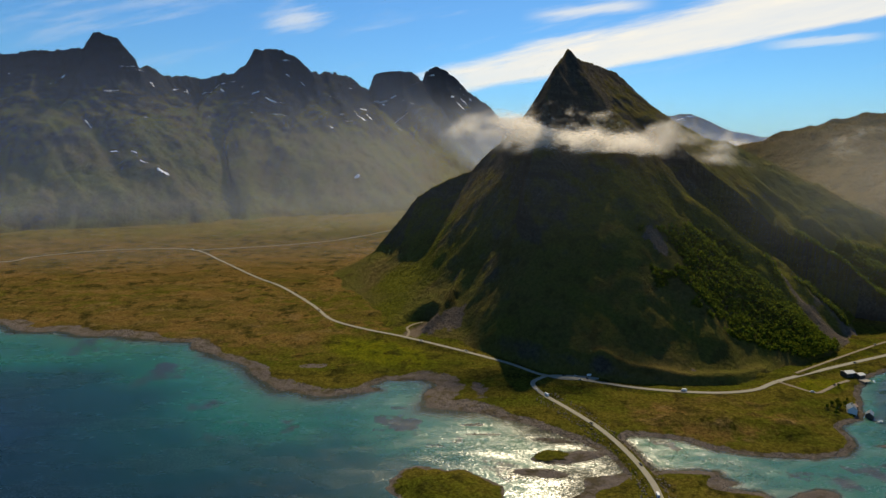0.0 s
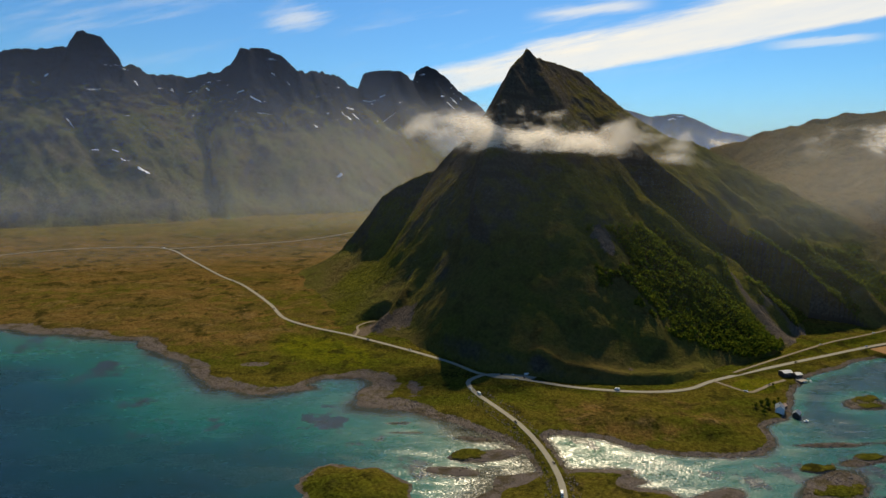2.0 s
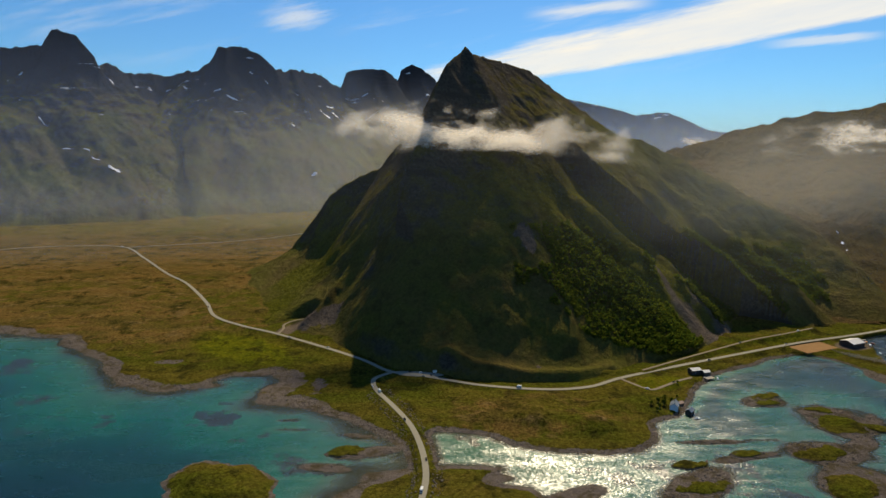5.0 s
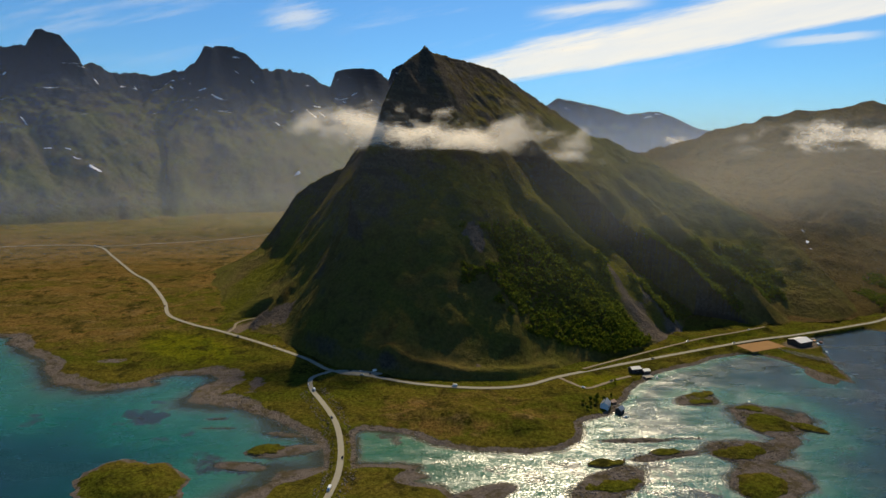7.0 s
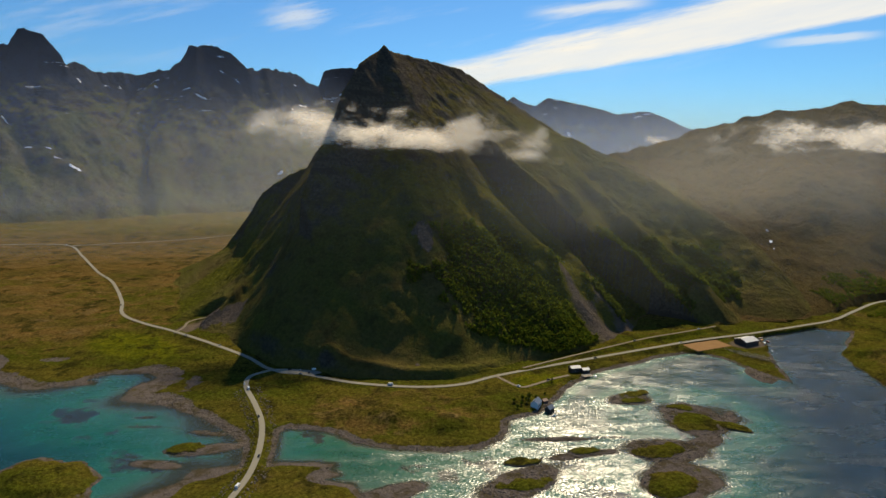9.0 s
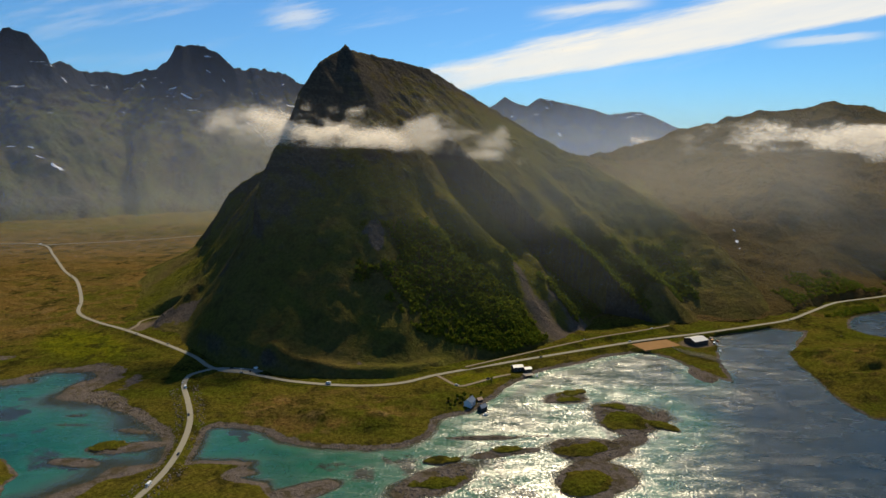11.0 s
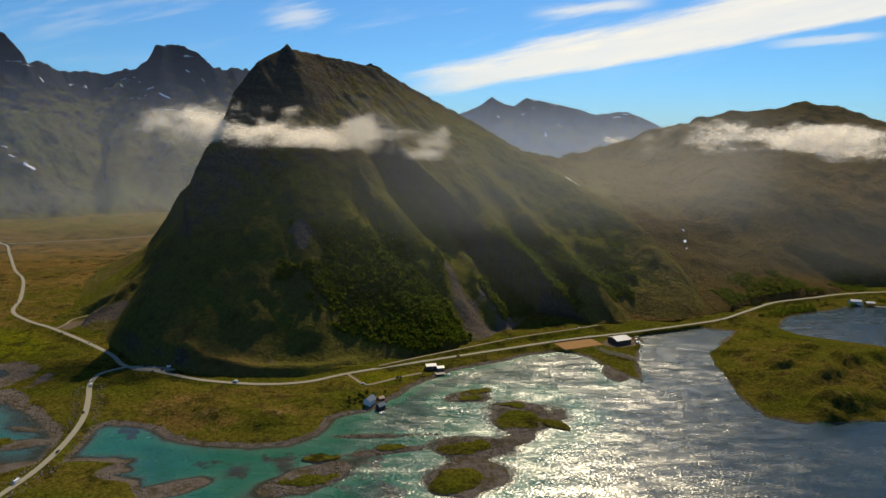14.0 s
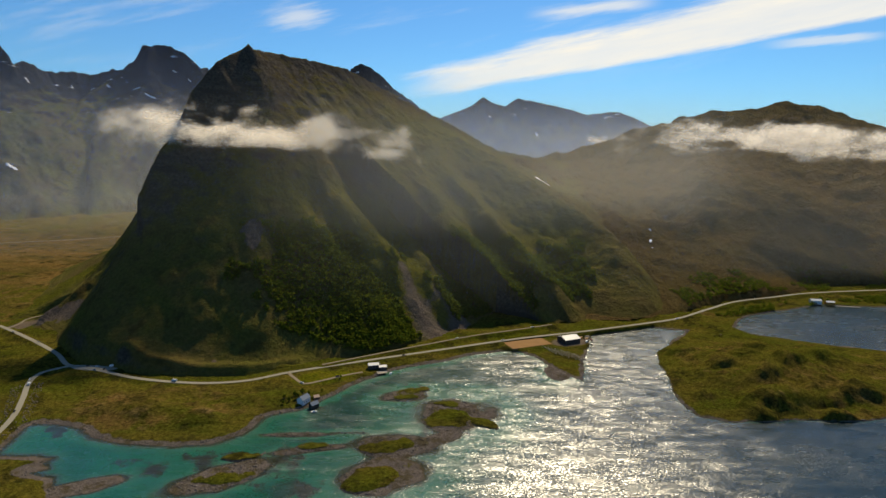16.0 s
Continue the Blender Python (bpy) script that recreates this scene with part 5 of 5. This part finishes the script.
def scatter(name, label, category, mat, places, sizes, flat, seed, sink=0.2, tall=None):
    """Many lumps joined into one mesh."""
    rng = np.random.default_rng(seed)
    shapes = [lump(rng, flat) for _ in range(9)]
    verts, faces, count = [], [], 0
    for (x, y, z), r in zip(places, sizes):
        co, tri = shapes[rng.integers(9)]
        a = rng.random() * 6.283
        c, s = math.cos(a) * r, math.sin(a) * r
        v = np.stack([co[:, 0] * c - co[:, 1] * s + x, co[:, 0] * s + co[:, 1] * c + y, co[:, 2] * r * (tall or 1.0) + z + r * flat * (1 - sink) * (tall or 1.0) * 0.6], -1)
        verts.append(v), faces.append(tri + count)
        count += len(co)
    me = bpy.data.meshes.new(name)
    v, f = np.concatenate(verts), np.concatenate(faces)
    me.vertices.add(len(v)), me.loops.add(f.size), me.polygons.add(len(f))
    me.vertices.foreach_set("co", v.astype(np.float32).ravel())
    me.loops.foreach_set("vertex_index", f.astype(np.int32).ravel())
    me.polygons.foreach_set("loop_start", np.arange(0, f.size, 3, dtype=np.int32))
    me.update(calc_edges=True)
    me.materials.append(mat)
    return tagged(new(name, me), label, category, kind="stuff")


rng = np.random.default_rng(11)
# stone fill along both sides of the causeway and boulders on the shores
pts = np.array(curve_line(CAUSEWAY_ROAD[3:], 1.2))
spots = []
for p, q in zip(pts, pts[1:]):
    n2 = np.array([-(q - p)[1], (q - p)[0]]) / np.hypot(*(q - p)[:2])
    for side in (-1, 1):
        spots.append(p[:2] + n2 * side * (6.0 + rng.random() * 9))
spots = np.array(spots)
z = height_at(spots[:, 0], spots[:, 1])
ok = z > -0.8
scatter("boulders", "grey boulders piled along the causeway", "boulders", STONE, np.column_stack([spots, z])[ok], rng.uniform(0.35, 1.1, ok.sum()), 0.7, 3)
spots = np.column_stack([rng.uniform(-520, 1100, 60000), rng.uniform(400, 900, 60000)])
z = height_at(spots[:, 0], spots[:, 1])
ok = (z > -0.2) & (z < 1.1) & (fbm(spots[:, 0], spots[:, 1], 50, 3, 3) > -0.1)
scatter("stones", "scattered grey stones along the tide line", "stones", STONE, np.column_stack([spots, z])[ok][:2600], rng.uniform(0.3, 1.1, ok.sum())[:2600], 0.6, 4)


def foliage(name, label, category, places, sizes, seed, flakes=16, tall=1.2):
    """Crowns made of many small tilted leaf clumps, joined into one mesh."""
    rng = np.random.default_rng(seed)
    places, sizes = np.asarray(places), np.asarray(sizes)
    c = np.repeat(places, flakes, 0)
    r = np.repeat(sizes, flakes)
    off = rng.standard_normal((len(c), 3))
    off /= np.linalg.norm(off, axis=1, keepdims=True)
    off *= rng.random((len(c), 1)) ** 0.5
    off[:, 2] = np.abs(off[:, 2] + 0.35) * tall
    c = c + off * r[:, None]
    a, b = rng.standard_normal((2, len(c), 3))
    a /= np.linalg.norm(a, axis=1, keepdims=True)
    b -= a * np.sum(a * b, 1, keepdims=True)
    b /= np.linalg.norm(b, axis=1, keepdims=True)
    e = (r * rng.uniform(0.22, 0.48, len(c)))[:, None]
    v = np.stack([c - a * e, c - b * e * 0.7, c + a * e, c + b * e * 0.7], 1).reshape(-1, 3)
    me = bpy.data.meshes.new(name)
    count = len(c)
    me.vertices.add(len(v)), me.loops.add(4 * count), me.polygons.add(count)
    me.vertices.foreach_set("co", v.astype(np.float32).ravel())
    me.loops.foreach_set("vertex_index", np.arange(4 * count, dtype=np.int32))
    me.polygons.foreach_set("loop_start", np.arange(0, 4 * count, 4, dtype=np.int32))
    me.update(calc_edges=True)
    me.materials.append(LEAVES)
    return tagged(new(name, me), label, category, kind="stuff")


def horn_at(x, y):
    return np.maximum(horn_height(x, y), land_height(x, y))


# birch wood on the mountain's lower flank
x, y = rng.uniform(290, 860, 60000), rng.uniform(735, 1080, 60000)
h = horn_at(x, y)
mask = blob(x, y, 392, 832, 190, 100, -38) + 0.55 * fbm(x, y, 55, 4, 2) > 0.12
belt = (blob(x, y, 690, 940, 270, 85, 34) + 0.8 * fbm(x, y, 40, 4, 5) > 0.28)
steep = blob(x, y, 570, 850, 75, 34, -55) > 0.0
ok = (mask | belt) & ~steep & (h > 9) & (h < 165) & (blob(x, y, 312, 828, 34, 30) < 0)
ok &= rng.random(x.size) < 0.35 + 0.5 * smooth(fbm(x, y, 30, 3, 1), -0.2, 0.3)
big = rng.uniform(1.5, 4.4, ok.sum())
foliage("birch_wood", "dense green birch wood on the mountain's flank", "wood", np.column_stack([x, y, h])[ok], big, 5, 22)
# low shrubs on the meadows and along the upper track
x, y = rng.uniform(-420, 1150, 30000), rng.uniform(430, 1000, 30000)
h = land_height(x, y)
ok = (h > 2.0) & (fbm(x, y, 45, 4, 4) + 0.5 * fbm(x, y, 9, 2, 6) > 0.24) & (rng.random(x.size) < 0.35)
for line, width in ROADS:
    ok &= along(x, y, line)[0] > width
ok &= (blob(x, y, 712, 783, 40, 22, 22) < 0) & (blob(x, y, 160, 676, 44, 16, -8) < 0)
foliage("shrubs", "low dark green shrubs on the bog", "shrubs", np.column_stack([x, y, h])[ok], rng.uniform(0.5, 1.5, ok.sum()), 6, 10, 0.7)
x, y = rng.uniform(1000, 1700, 9000), rng.uniform(930, 1190, 9000)
h = np.maximum(rock_height(x, y, EAST_FELL, 1.5, 2, 600.0), land_height(x, y))
ok = (fbm(x, y, 70, 4, 1) > -0.05) & (h > 2.5) & (h < 40)
for line, width in ROADS:
    ok &= along(x, y, line)[0] > 22
foliage("birch_wood", "dark birch wood along the far bay", "wood", np.column_stack([x, y, h])[ok], rng.uniform(1.8, 3.6, ok.sum()), 7, 20)


def tree(m, height, seed):
    """A garden birch: tapered trunk with limbs, and a crown of many small leaf clumps."""
    rng = np.random.default_rng(seed)
    top = thing("tree", "bushy dark green birch tree near the shore house", "tree", m, "trees by the house")
    bm = bmesh.new()
    bmesh.ops.create_cone(bm, segments=8, radius1=0.22, radius2=0.06, depth=height * 0.8, cap_ends=True, matrix=Matrix.Translation((0, 0, height * 0.4)))
    for i in range(5):
        turn = Matrix.Rotation(i * 1.3, 4, "Z") @ Matrix.Rotation(0.9, 4, "Y")
        bmesh.ops.create_cone(bm, segments=6, radius1=0.09, radius2=0.02, depth=height * 0.35, cap_ends=True,
                              matrix=Matrix.Translation((0, 0, height * (0.3 + 0.09 * i))) @ turn @ Matrix.Translation((0, 0, height * 0.17)))
    part("trunk", bm, BARK, top)
    verts, faces, count = [], [], 0
    for _ in range(60):
        d = rng.standard_normal(3)
        d = d / np.linalg.norm(d) * rng.random() ** 0.4
        c = np.array([d[0] * height * 0.32, d[1] * height * 0.32, height * (0.62 + 0.38 * d[2])])
        co, tri = lump(rng, 0.8)
        verts.append(co * rng.uniform(0.35, 0.75) + c), faces.append(tri + count)
        count += len(co)
    me = bpy.data.meshes.new("crown")
    me.from_pydata(np.concatenate(verts).tolist(), [], np.concatenate(faces).tolist())
    me.materials.append(LEAVES)
    crown = new("crown", me)
    crown.parent = top
    return top


for i, (x, y, hgt) in enumerate(((432, 597, 7), (428, 603, 6), (436, 606, 8), (425, 590, 5), (420, 584, 4.5), (443, 604, 6), (418, 596, 5), (470, 655, 3.5), (455, 618, 3.5))):
    tree(pose(x, y, float(height_at(x, y)[0]) - 0.1), hgt, 40 + i)
